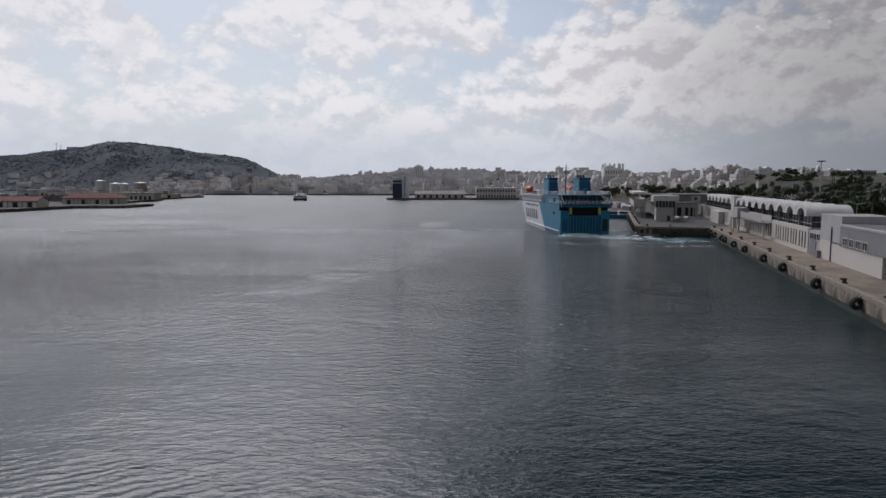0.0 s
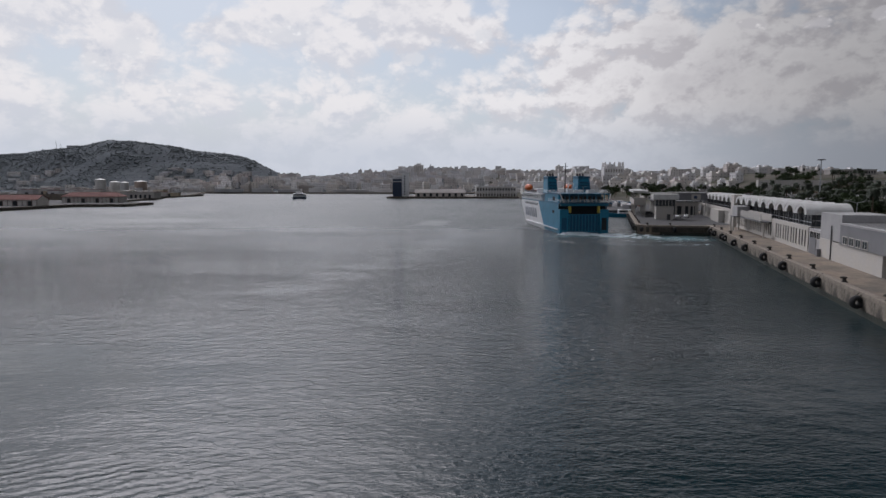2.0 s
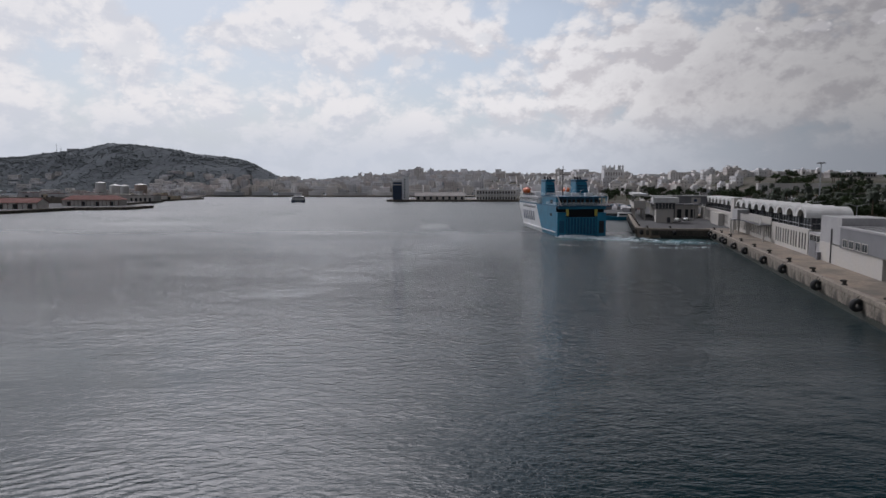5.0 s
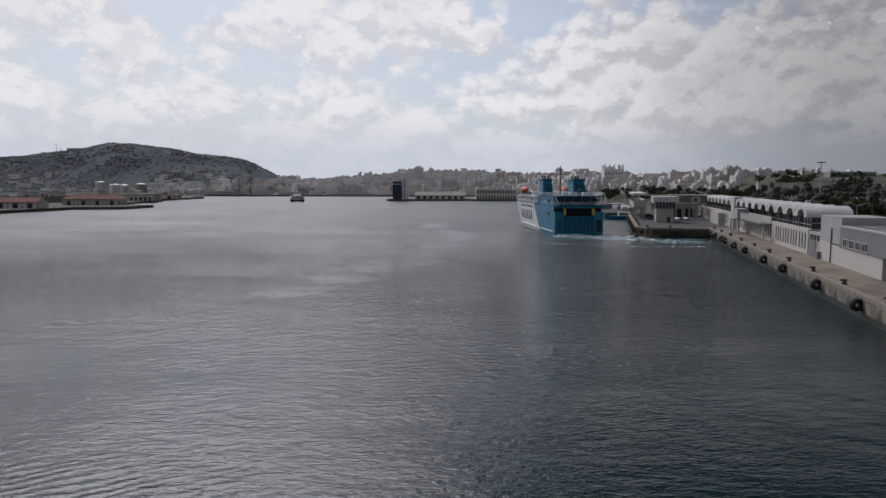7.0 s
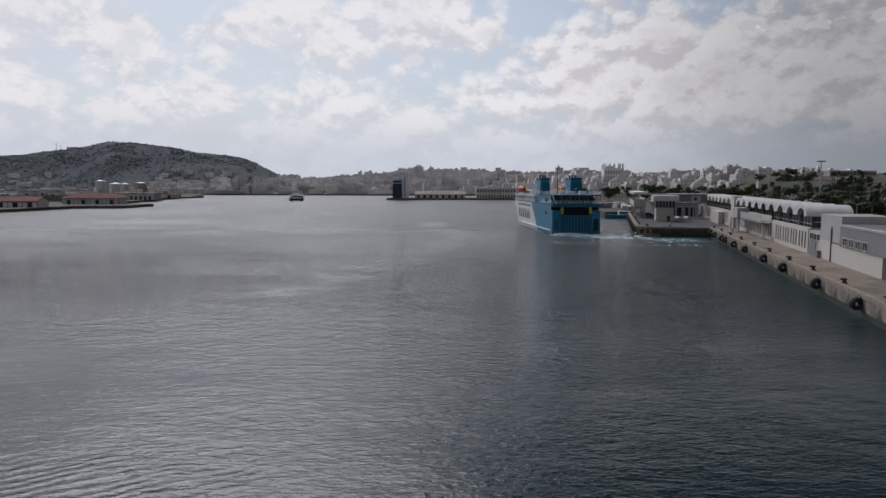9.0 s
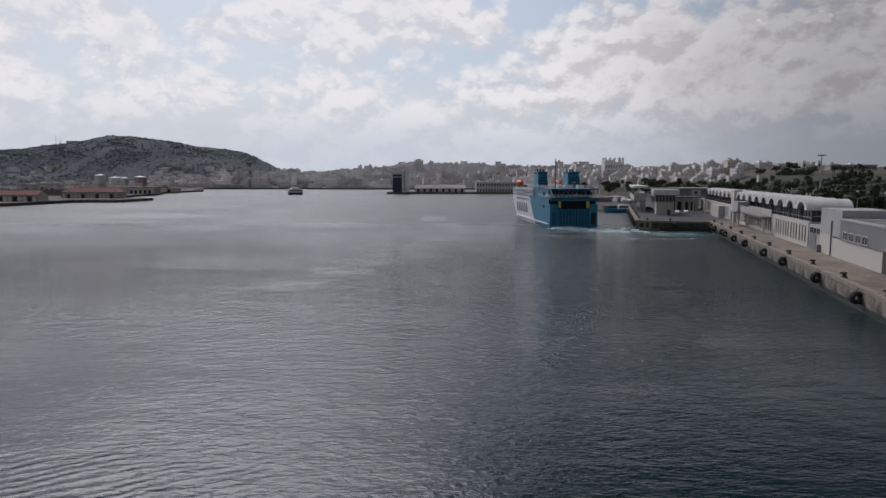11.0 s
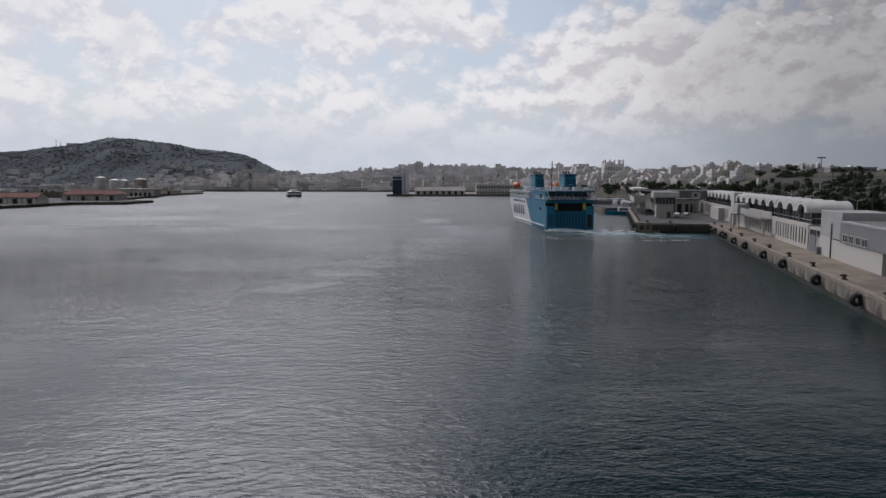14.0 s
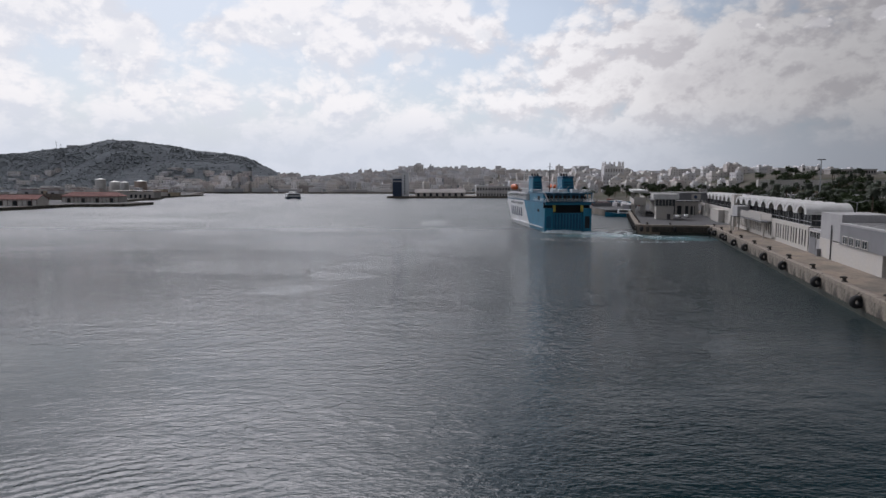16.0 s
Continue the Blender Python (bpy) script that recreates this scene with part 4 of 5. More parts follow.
        box(bm, x0 + 0.2, x1 - 0.2, 25, 34, 20.8, 21.7, 0.2)
        part("funnel_cap", bm, "ship_blue_dark", fu)
        bm = B()
        for k in range(3):
            rod(bm, (x0 + 1.0 + 1.15 * k, 29, 21.5), (x0 + 0.8 + 1.15 * k, 29.6, 22.7), 0.40, 10)
        part("exhaust_pipe", bm, "dark_steel", fu)
        bm = B()
        for k in range(3):
            box(bm, x0 + 0.7, x1 - 0.7, 24.0 + 0.24 * k, 24.7 + 0.24 * k, 16.4 + 1.2 * k, 17.0 + 1.2 * k)
        part("louvre", bm, "ship_blue_dark", fu)
    # open gallery along the port and starboard rail, with stanchions
    for s in (-1, 1):
        bm = B()
        for k in range(3):
            rod(bm, (s * 9.2, 31, 11.95 + 0.45 * k), (s * 9.0, 80, 11.95 + 0.45 * k), 0.06, 5)
        part("side_rail", bm, "ship_white", f, "white side railing")
        st = B()
        rod(st, (s * 9.2, 0, 11.5), (s * 9.2, 0, 14.9), 0.11, 6)
        g = part("stanchion", st, "ship_white", f, at=pose(0, 32, 0))
        for k in range(1, 12):
            reuse("stanchion", g, f, pose(0, 32 + 4 * k, 0))
        bm = B()
        box(bm, s * 8.3, s * 9.35, 31, 80, 14.1, 14.4, 0.05)
        part("boat_deck", bm, "ship_white", f)
        bm = B()
        box(bm, s * (FB - 0.25), s * (FB + 0.05), 8, 12, 12.2, 13.7, 0.05)
        part("side_opening", bm, "ship_dark", f, "dark mooring opening in the blue side")
        bm = B()
        box(bm, s * (FB - 0.25), s * (FB + 0.05), 9, 12.4, 7.4, 8.5, 0.05)
        part("fairlead", bm, "ship_dark", f)
    for x, y, w in ((-3.4, 12, 2.2), (0.3, 16, 3.0), (4.4, 11, 2.4)):
        bm = B()
        box(bm, x, x + w, y, y + 3, 15.0, 16.3, 0.12)
        part("deck_locker", bm, "ship_white", f)
    for x in (-2.6, 0.4, 6.2):
        bm = B()
        rod(bm, (x, 4, 15.0), (x, 4, 17.2), 0.06, 5)
        rod(bm, (x, 4, 17.2), (x + 0.9, 3.4, 17.5), 0.05, 5)
        part("deck_lamp", bm, "ship_white", f)
    # lifeboats in davits
    for s in (-1, 1):
        for yy in (58,):
            bm = B()
            bmesh.ops.create_uvsphere(bm, u_segments=14, v_segments=10, radius=1, matrix=pose(s * 9.3, yy + 4, 16.9) @ Matrix.Diagonal((1.7, 5.2, 1.5, 1)))
            lb = part("lifeboat", bm, "orange", f, "orange enclosed lifeboat in davits", smooth=True)
            bm = B()
            for k in (yy + 1.2, yy + 6.8):
                rod(bm, (s * 7.9, k, 14.8), (s * 8.4, k, 18.6), 0.2, 6), rod(bm, (s * 8.4, k, 18.6), (s * 10.0, k, 18.9), 0.17, 6), rod(bm, (s * 9.8, k, 18.9), (s * 9.8, k, 17.2), 0.06, 5)
            part("davit", bm, "ship_white", lb)
    bm = B()
    rod(bm, (2.6, 41, 14.8), (2.6, 41, 27.6), 0.3, 8, 0.16)
    rod(bm, (0.9, 41, 24.0), (4.3, 41, 24.0), 0.1, 6)
    rod(bm, (1.4, 41, 26.0), (3.8, 41, 26.0), 0.08, 6)
    part("mast", bm, "dark_steel", f)
    bm = B()
    rod(bm, (-3, 70, 20), (-3, 70, 25.5), 0.25, 8, 0.12)
    rod(bm, (-4.4, 70, 23.2), (-1.6, 70, 23.2), 0.09, 6)
    part("radar_mast", bm, "ship_white", f)
    for x, y in ((-2.2, 20), (1.0, 26), (0.5, 31)):
        bm = B()
        rod(bm, (x, y, 15), (x + 1.6, y + 0.5, 18.6), 0.16, 6)
        rod(bm, (x + 1.6, y + 0.5, 18.6), (x - 0.6, y + 2.5, 19.2), 0.1, 6)
        part("deck_crane", bm, "ship_white", f)
    return f


ferry = build_ferry()


def build_catamaran():
    c = thing("harbour_catamaran", "white passenger catamaran with dark windows", "boat")
    for s in (-1, 1):
        bm = B()
        hull = [(s * 5.2, 0, 1.6), (s * 5.2, 18, 1.6), (s * 4.8, 25, 0.2)]
        rows = []
        for x, y, w in hull:
            rows.append([bm.verts.new((x + k * w, y, z)) for k, z in ((-1, 2.6), (-1.0, -0.5), (0.8, -0.5), (1, 2.6))])
        for a, b in zip(rows, rows[1:]):
            for j in range(4):
                bm.faces.new((a[j], a[(j + 1) % 4], b[(j + 1) % 4], b[j]))
        bm.faces.new(rows[0]), bm.faces.new(rows[-1][::-1])
        bmesh.ops.recalc_face_normals(bm, faces=bm.faces)
        part("hull", bm, "tower_navy", c, "dark hull")
    bm = B()
    box(bm, -4.6, 4.6, 1.0, 17, 0.7, 2.5, 0.2)
    part("bridge_deck", bm, "tower_navy", c)
    bm = B()
    box(bm, -7.0, 7.0, 0.5, 21, 2.4, 4.2, 0.2)
    part("main_deck", bm, "ship_white", c)
    bm = B()
    box(bm, -6.4, 6.4, 1.5, 19.5, 4.2, 6.3, 0.4)
    cab = part("cabin", bm, "ship_white", c)
    bm = B()
    box(bm, -5.8, 5.8, 1.42, 1.6, 4.7, 5.7)
    box(bm, -6.46, -6.3, 3, 18, 4.8, 5.7)
    box(bm, 6.3, 6.46, 3, 18, 4.8, 5.7)
    part("cabin_glass", bm, "glass", cab)
    bm = B()
    box(bm, -3.6, 3.6, 8, 16, 6.3, 8.2, 0.5)
    part("wheelhouse", bm, "ship_white", c)
    bm = B()
    rod(bm, (0, 9, 8.2), (0, 9, 11), 0.15, 6)
    part("mast", bm, "steel", c)
    c.scale = (1.12, 1.12, 1.05)
    return c


catamaran = build_catamaran()


# ---- town ----
def building_mesh(w, d, h, rng):
    """Wall box with parapet and rooftop hut, window grid on the side towards the harbour and both ends."""
    a, b, c, e = B(), B(), B(), B()
    box(a, -w / 2, w / 2, 0, d, -6, h)
    box(b, -w / 2 - 0.15, w / 2 + 0.15, -0.15, d + 0.15, h, h + 0.8)
    x = rng.uniform(-w / 2 + 1, w / 2 - 4)
    box(e, x, x + rng.uniform(2.5, 5), d * 0.3, d * 0.7, h + 0.7, h + rng.uniform(2.4, 3.6))
    nf = max(1, int(h / 3.1))
    nx = max(2, int(w / rng.uniform(3.2, 4.4)))
    ny = max(2, int(d / 3.4))
    ww = rng.uniform(0.9, 1.3)
    for k in range(nf):
        z = 0.9 + k * (h - 0.6) / nf
        for i in range(nx):
            x = -w / 2 + (i + 0.5) * w / nx
            box(c, x - ww / 2, x + ww / 2, -0.06, 0.05, z, z + 1.4)
        for i in range(ny):
            y = (i + 0.5) * d / ny
            for s in (-1, 1):
                box(c, s * w / 2 - 0.06, s * w / 2 + 0.06, y - 0.6, y + 0.6, z, z + 1.6)
    return a, b, c, e


SHAPES = []


def make_shapes():
    rng = random.Random(21)
    for w, d, h in ((12, 12, 9), (15, 13, 12), (19, 14, 14), (11, 12, 17), (16, 14, 19), (24, 14, 11), (10, 10, 6.5), (13, 12, 23), (30, 14, 13), (9, 12, 12)):
        a, b, c, e = building_mesh(w, d, h, rng)
        SHAPES.append((w, d, h, mesh_of("wall", a, "wall_white"), mesh_of("parapet", b, "wall_white"), mesh_of("glazing", c, "shutter"), mesh_of("roof_hut", e, "wall_white")))


WALL_MESH = {}
WORDS = {"wall_cream": "cream", "wall_white": "whitewashed", "wall_sand": "sand-coloured", "wall_grey": "grey", "wall_rose": "rose", "wall_brown": "brown"}


def town_house(x, y, z, k, wall, turn=0.0):
    w, d, h, ma, mb, mc, me4 = SHAPES[k]
    t = thing("town_building", f"{WORDS[wall]} flat-roofed town building with rows of windows", "building", pose(x, y, z, 0, 0, turn), group="buildings of the town")
    for name, me in (("wall", ma), ("parapet", mb), ("roof_hut", me4)):
        key = (k, name, wall)
        if key not in WALL_MESH:
            WALL_MESH[key] = me.copy()
            WALL_MESH[key].materials[0] = M[wall]
        o = new(name, WALL_MESH[key])
        o.parent = t
    o = new("glazing", mc)
    o.parent = t
    tagged(o, kind="stuff")
    return t


def build_town():
    make_shapes()
    rng = random.Random(5)
    # rows climb from the waterfront up to the ridge; the nearest are single houses
    for y, x0, x1, tall, fill in ((1182, -420, 88, (0, 1, 5, 6, 9, 2, 3), 0.85), (1226, -450, 88, (0, 1, 2, 9, 3), 0.95), (1272, -440, 88, (1, 2, 9, 3, 5), 0.95),
                                  (690, 112, 300, (0, 6, 9, 6), 0.75), (745, 100, 330, (0, 6, 9, 6), 0.9), (805, 100, 370, (0, 6, 9, 6), 0.95), (865, 105, 420, (0, 6, 9, 6), 0.95)):
        x = x0
        while x < x1:
            k = rng.choice(tall)
            w = SHAPES[k][0]
            if rng.random() < fill:
                yy = y + rng.uniform(-14, 14)
                town_house(x + w / 2, yy, terrain(x + w / 2, yy) - 1, k, rng.choice(WALLS), rng.uniform(-12, 12))
            x += w + rng.uniform(0, 4)
    walls, gl = B(), B()
    rows = [(1320 + 34 * k, -350 + 10 * k, 92, 10) for k in range(7)] + [(925 + 48 * k, 95, min(520 + 60 * k, 900), 9) for k in range(13)]
    for y, x0, x1, tall in rows:
        x = x0
        while x < x1:
            w, d = rng.uniform(7, 19), rng.uniform(9, 14)
            h = tall * rng.uniform(0.6, 1.35) * (1.5 if rng.random() < 0.07 else 1)
            yy = y + rng.uniform(-12, 12)
            z = terrain(x, yy)
            box(walls, x, x + w, yy, yy + d, z - 5, z + h)
            if rng.random() < 0.5:
                u = rng.uniform(0.1, 0.6) * w
                box(walls, x + u, x + u + w * 0.3, yy + 2, yy + d - 2, z + h - 0.1, z + h + rng.uniform(1.5, 3))
            nx = max(2, int(w / rng.uniform(3.2, 4.6)))
            for f in range(int(h / 3.1)):
                for i in range(nx):
                    u = x + (i + 0.5) * w / nx
                    box(gl, u - 0.5, u + 0.5, yy - 0.06, yy + 0.05, z + 0.8 + 3.1 * f, z + 2.2 + 3.1 * f)
            x += w + rng.uniform(-1, 3)
    town = part("far_town", walls, "far_wall")
    tagged(town, "pale crowded buildings of the town climbing the slope", "town", kind="stuff")
    tagged(part("town_glazing", gl, "shutter", town), kind="stuff")
    # houses scattered on the foot and flank of the hill, too far to tell apart
    bm, gl = B(), B()
    for i in range(190):
        x = rng.uniform(-900, -770) if i < 26 else rng.uniform(-560, -385) if i < 160 else rng.uniform(-770, -560)
        y = 1178 + (150 if i < 160 else 40) * rng.random() ** 1.5
        z = terrain(x, y)
        w, d, h = rng.uniform(8, 22), rng.uniform(8, 12), rng.uniform(4, 10)
        box(bm, x - w / 2, x + w / 2, y, y + d, z - 5, z + h)
        for k in range(int(w / 3)):
            for f in range(int(h / 3)):
                box(gl, x - w / 2 + 1 + 3 * k, x - w / 2 + 2.4 + 3 * k, y - 0.06, y + 0.05, z + 1 + 3 * f, z + 2.5 + 3 * f)
    houses = part("hillside_houses", bm, "far_wall")
    tagged(houses, "pale small houses spread over the foot of the hill", "houses", kind="stuff")
    tagged(part("house_glazing", gl, "shutter", houses), kind="stuff")


build_town()


# ---- piers across the basin ----
def build_piers():
    bm = B()
    prism(bm, [(-68, 795), (104, 795), (104, 880), (96, 900), (-60, 860), (-68, 812)], -2, 2.4)
    p = part("pier_middle", bm, "quay_face")
    tagged(p, "low stone pier across the basin", "pier", kind="structure")
    bm = B()
    prism(bm, [(-900, 380), (-298, 425), (-288, 512), (-251, 519), (-249, 566), (-266, 574), (-300, 585), (-318, 700), (-326, 768), (-345, 800), (-345, 880), (-337, 928), (-360, 940), (-420, 1170), (-1400, 1170)], -2, 2.2)
    p = part("pier_left", bm, "quay_face")
    tagged(p, "long concrete harbour pier with worn edge", "pier", kind="structure")
    bm = B()
    prism(bm, [(-900, 392), (-301, 432), (-292, 515), (-255, 523), (-253, 563), (-270, 570), (-304, 588), (-322, 702), (-332, 770), (-350, 802), (-350, 880), (-344, 920), (-366, 936), (-424, 1160), (-1400, 1160)], 2, 2.26)
    tagged(part("pier_road", bm, "asphalt"), "dark asphalt surface of the long harbour pier", "road", kind="structure")
    bm = B()
    prism(bm, [(-1400, 1150), (-420, 1150), (-60, 1110), (92, 1110), (92, 1180), (-1400, 1180)], -2, 2.7)
    p = part("waterfront", bm, "concrete")
    tagged(p, "pale concrete waterfront promenade", "pier", kind="structure")


build_piers()


def warehouse(x, y, z, w, d, eave, ridge, wall, roof, label, turn=0, doors=6, hip=0.0, frames=0):
    h = thing("warehouse", label, "warehouse", pose(x, y, z, 0, 0, turn), group="warehouses on the pier")
    bm = B()
    box(bm, 0, w, 0, d, 0, eave)
    for s in (0, w):
        if not hip:
            bm.faces.new([bm.verts.new(q) for q in ((s, 0, eave), (s, d, eave), (s, d / 2, ridge - 0.15))])
    part("wall", bm, wall, h)
    if frames:
        bm = B()
        box(bm, -0.16, 0.16, -0.2, 0.1, 0, eave - 0.15)
        st = part("timber_post", bm, "timber", h, at=pose(0.2, 0, 0))
        for k in range(1, frames):
            reuse("timber_post", st, h, pose(0.2 + (w - 0.4) * k / (frames - 1), 0, 0))
        bm = B()
        box(bm, 0, w, -0.17, 0.05, eave - 0.9, eave - 0.65)
        part("timber_rail", bm, "timber", h)
    bm = B()
    for a, b in ((-0.6, d / 2), (d + 0.6, d / 2)):
        v = [bm.verts.new(q) for q in ((-0.6, a, eave - 0.1), (w + 0.6, a, eave - 0.1), (w + 0.6 - hip, b, ridge), (-0.6 + hip, b, ridge))]
        u = [bm.verts.new((q.co.x, q.co.y, q.co.z + 0.3)) for q in v]
        bm.faces.new(v), bm.faces.new(u)
        for j in range(4):
            bm.faces.new((v[j], v[(j + 1) % 4], u[(j + 1) % 4], u[j]))
    if hip:
        for a, b in ((-0.6, hip - 0.6), (w + 0.6, w + 0.6 - hip)):
            lo = [bm.verts.new(q) for q in ((a, -0.6, eave - 0.1), (a, d + 0.6, eave - 0.1), (b, d / 2, ridge))]
            hi = [bm.verts.new((q.co.x, q.co.y, q.co.z + 0.3)) for q in lo]
            bm.faces.new(lo), bm.faces.new(hi)
            for j in range(3):
                bm.faces.new((lo[j], lo[(j + 1) % 3], hi[(j + 1) % 3], hi[j]))
    bmesh.ops.recalc_face_normals(bm, faces=bm.faces)
    part("roof", bm, roof, h, "")
    for k in range(doors):
        xx = w * (k + 0.5) / doors
        bm = B()
        box(bm, xx - 1.5, xx + 1.5, -0.12, 0.1, 0, min(3.6, eave - 0.6))
        part("door", bm, "ship_dark", h)
    return h


warehouse(-350, 480, 2.2, 54, 14, 4.4, 7.6, "wall_cream", "red_roof", "low cream warehouse with brown timber posts and red tiled roof", doors=5, frames=16)
warehouse(-322, 556, 2.2, 48, 15, 5.0, 8.6, "wall_cream", "red_roof", "long cream warehouse with hipped red tiled roof and timber posts", doors=4, hip=5.5, frames=15)
warehouse(-34, 806, 2.4, 61, 14, 4.2, 8.3, "wall_sand", "wall_brown", "long brown harbour shed with low pitched roof", doors=8)


# ---- harbour buildings ----
def build_harbour_tower():
    t = thing("harbour_tower", "pale harbour tower with navy panelled block on the pier", "tower", pose(-61, 800, 2.4))
    bm = B()
    box(bm, 0, 11, 0, 10, 0, 21)
    part("navy_block", bm, "tower_navy", t, "dark navy panelled block")
    bm = B()
    box(bm, -0.3, 11.2, -0.4, 10.2, 17.5, 18.6)
    box(bm, -0.3, 11.2, -0.4, 10.2, 21, 23.5)
    part("band", bm, "wall_grey", t)
    bm = B()
    box(bm, 11, 19.2, 1, 11, 0, 28.0)
    part("shaft", bm, "wall_white", t)
    for k in range(8):
        bm = B()
        box(bm, 13.6, 15.4, 0.9, 1.1, 2 + 3.1 * k, 3.4 + 3.1 * k)
        part("window", bm, "glass", t)
    bm = B()
    box(bm, 10.8, 19.6, 0.7, 11.3, 28, 28.8)
    part("cap", bm, "wall_white", t)


def build_arcade():
    t = thing("arcade_building", "cream two-storey harbour building with arcaded front", "building", pose(41, 815, 2.4))
    bm = B()
    box(bm, 0, 50, 2.2, 16, 0, 11.4)
    part("wall", bm, "wall_cream", t)
    bm = B()
    box(bm, -0.4, 50.4, 0, 16.4, 11.4, 12.4)
    box(bm, 0, 50, 0, 2.2, 5.4, 6.2)
    part("cornice", bm, "wall_white", t)
    bm = B()
    box(bm, -0.45, 0.45, 0, 0.8, 0, 11.4)
    p = part("pier_column", bm, "wall_white", t, at=pose(0.5, 0, 0))
    for k in range(1, 15):
        reuse("pier_column", p, t, pose(0.5 + 3.5 * k, 0, 0))
    bm = B()
    box(bm, -0.85, 0.85, 2.05, 2.25, 0, 3.0)
    g = part("window", bm, "glass", t, at=pose(2.25, 0, 0))
    for k in range(1, 28):
        reuse("window", g, t, pose(2.25 + 3.5 * (k % 14), 0, 6.9 if k > 13 else 0))


def build_left_port():
    t = thing("port_store", "sand-coloured port store with dark openings", "warehouse", pose(-364, 716, 2.2))
    bm = B()
    box(bm, 0, 50, 0, 18, 0, 6.4)
    box(bm, 0, 24, 0.5, 17.5, 6.4, 7.6)
    part("wall", bm, "wall_sand", t)
    bm = B()
    box(bm, -0.4, 50.4, -0.4, 18.4, 7.6, 8.0)
    part("roof", bm, "wall_sand", t)
    for k in range(5):
        bm = B()
        box(bm, 24 + 5 * k, 26.4 + 5 * k, -0.1, 0.1, 0, 3.8)
        part("opening", bm, "ship_dark", t)
    bm = B()
    box(bm, -900, -330, 640, 643, 2.2, 8.2)
    w = part("breakwater_wall", bm, "concrete")
    tagged(w, "long pale concrete wall behind the warehouses", "wall", kind="structure")
    for i, (x, r, top, rust) in enumerate(((-519, 7.4, 23.4, 0), (-508, 8.0, 19.8, 0), (-483, 6.4, 19.0, 0), (-468, 9.2, 20.6, 1))):
        tk = thing("storage_tank", "white cylindrical storage tank with shallow dome", "tank", pose(x, 1000 + 22 * (i % 2), 2.2), group="storage tanks")
        bm = B()
        bmesh.ops.create_cone(bm, cap_ends=True, segments=28, radius1=r, radius2=r, depth=top - 2, matrix=pose(0, 0, (top - 2) / 2))
        part("shell", bm, "tank_red" if rust else "tank", tk)
        bm = B()
        bmesh.ops.create_cone(bm, cap_ends=True, segments=28, radius1=r + 0.3, radius2=0.6, depth=1.8, matrix=pose(0, 0, top - 1.1))
        part("dome", bm, "tank", tk)
        bm = B()
        for k in range(7):
            a = 0.25 * k - 2.2
            rod(bm, (math.cos(a) * (r + 0.5), math.sin(a) * (r + 0.5), 1.8 * k), (math.cos(a + 0.25) * (r + 0.5), math.sin(a + 0.25) * (r + 0.5), 1.8 * k + 1.8), 0.15, 5)
        part("stair", bm, "steel", tk)
    rng = random.Random(12)
    for i in range(26):
        x, y = rng.uniform(-640, -395), rng.uniform(800, 1120)
        if x > -430:
            x = rng.uniform(-420, -352)
            y = rng.uniform(800, 925)
        w, d, h = rng.uniform(8, 26), rng.uniform(7, 14), rng.uniform(3.5, 9)
        s = thing("port_shed", "low pale port shed with flat roof", "shed", pose(x, y, 2.2, 0, 0, rng.uniform(-8, 8)), group="port sheds")
        bm = B()
        box(bm, 0, w, 0, d, 0, h)
        part("wall", bm, rng.choice(("wall_white", "wall_grey", "wall_sand", "wall_cream", "ochre")), s)
        bm = B()
        box(bm, -0.3, w + 0.3, -0.3, d + 0.3, h, h + 0.6)
        part("roof", bm, rng.choice(("wall_grey", "wall_white", "red_roof")), s)
        bm = B()
        box(bm, w * 0.3, w * 0.6, -0.1, 0.1, 0, h * 0.65)
        part("door", bm, "ship_dark", s)
    for x, y in ((-352, 905), (-368, 860), (-395, 980)):
        c = thing("pier_light", "slim pier light mast", "lamp", pose(x, y, 2.2))
        bm = B()
        rod(bm, (0, 0, 0), (0, 0, 11), 0.35, 8, 0.2)
        part("post", bm, "steel", c)
        bm = B()
        bmesh.ops.create_cone(bm, cap_ends=True, segments=10, radius1=0.8, radius2=0.6, depth=1.2, matrix=pose(0, 0, 11.5))
        part("lantern", bm, "tank", c)
    # low sheds along the far waterfront
    for i, (x, w, h) in enumerate(((-395, 50, 5), (-330, 34, 6), (-285, 40, 4.5), (-232, 22, 7), (-190, 60, 4), (-118, 30, 5), (-70, 40, 4.2), (-10, 46, 5))):
        s = thing("waterfront_shed", "long low pale shed on the far waterfront", "shed", pose(x, 1138, 2.7), group="waterfront sheds")
        bm = B()
        box(bm, 0, w, 0, 9, 0, h)
        part("wall", bm, "wall_white" if i % 2 else "wall_grey", s)
        bm = B()
        box(bm, -0.5, w + 0.5, -0.5, 9.5, h, h + 0.7)
        part("roof", bm, "wall_white", s)


build_harbour_tower()
build_arcade()
build_left_port()


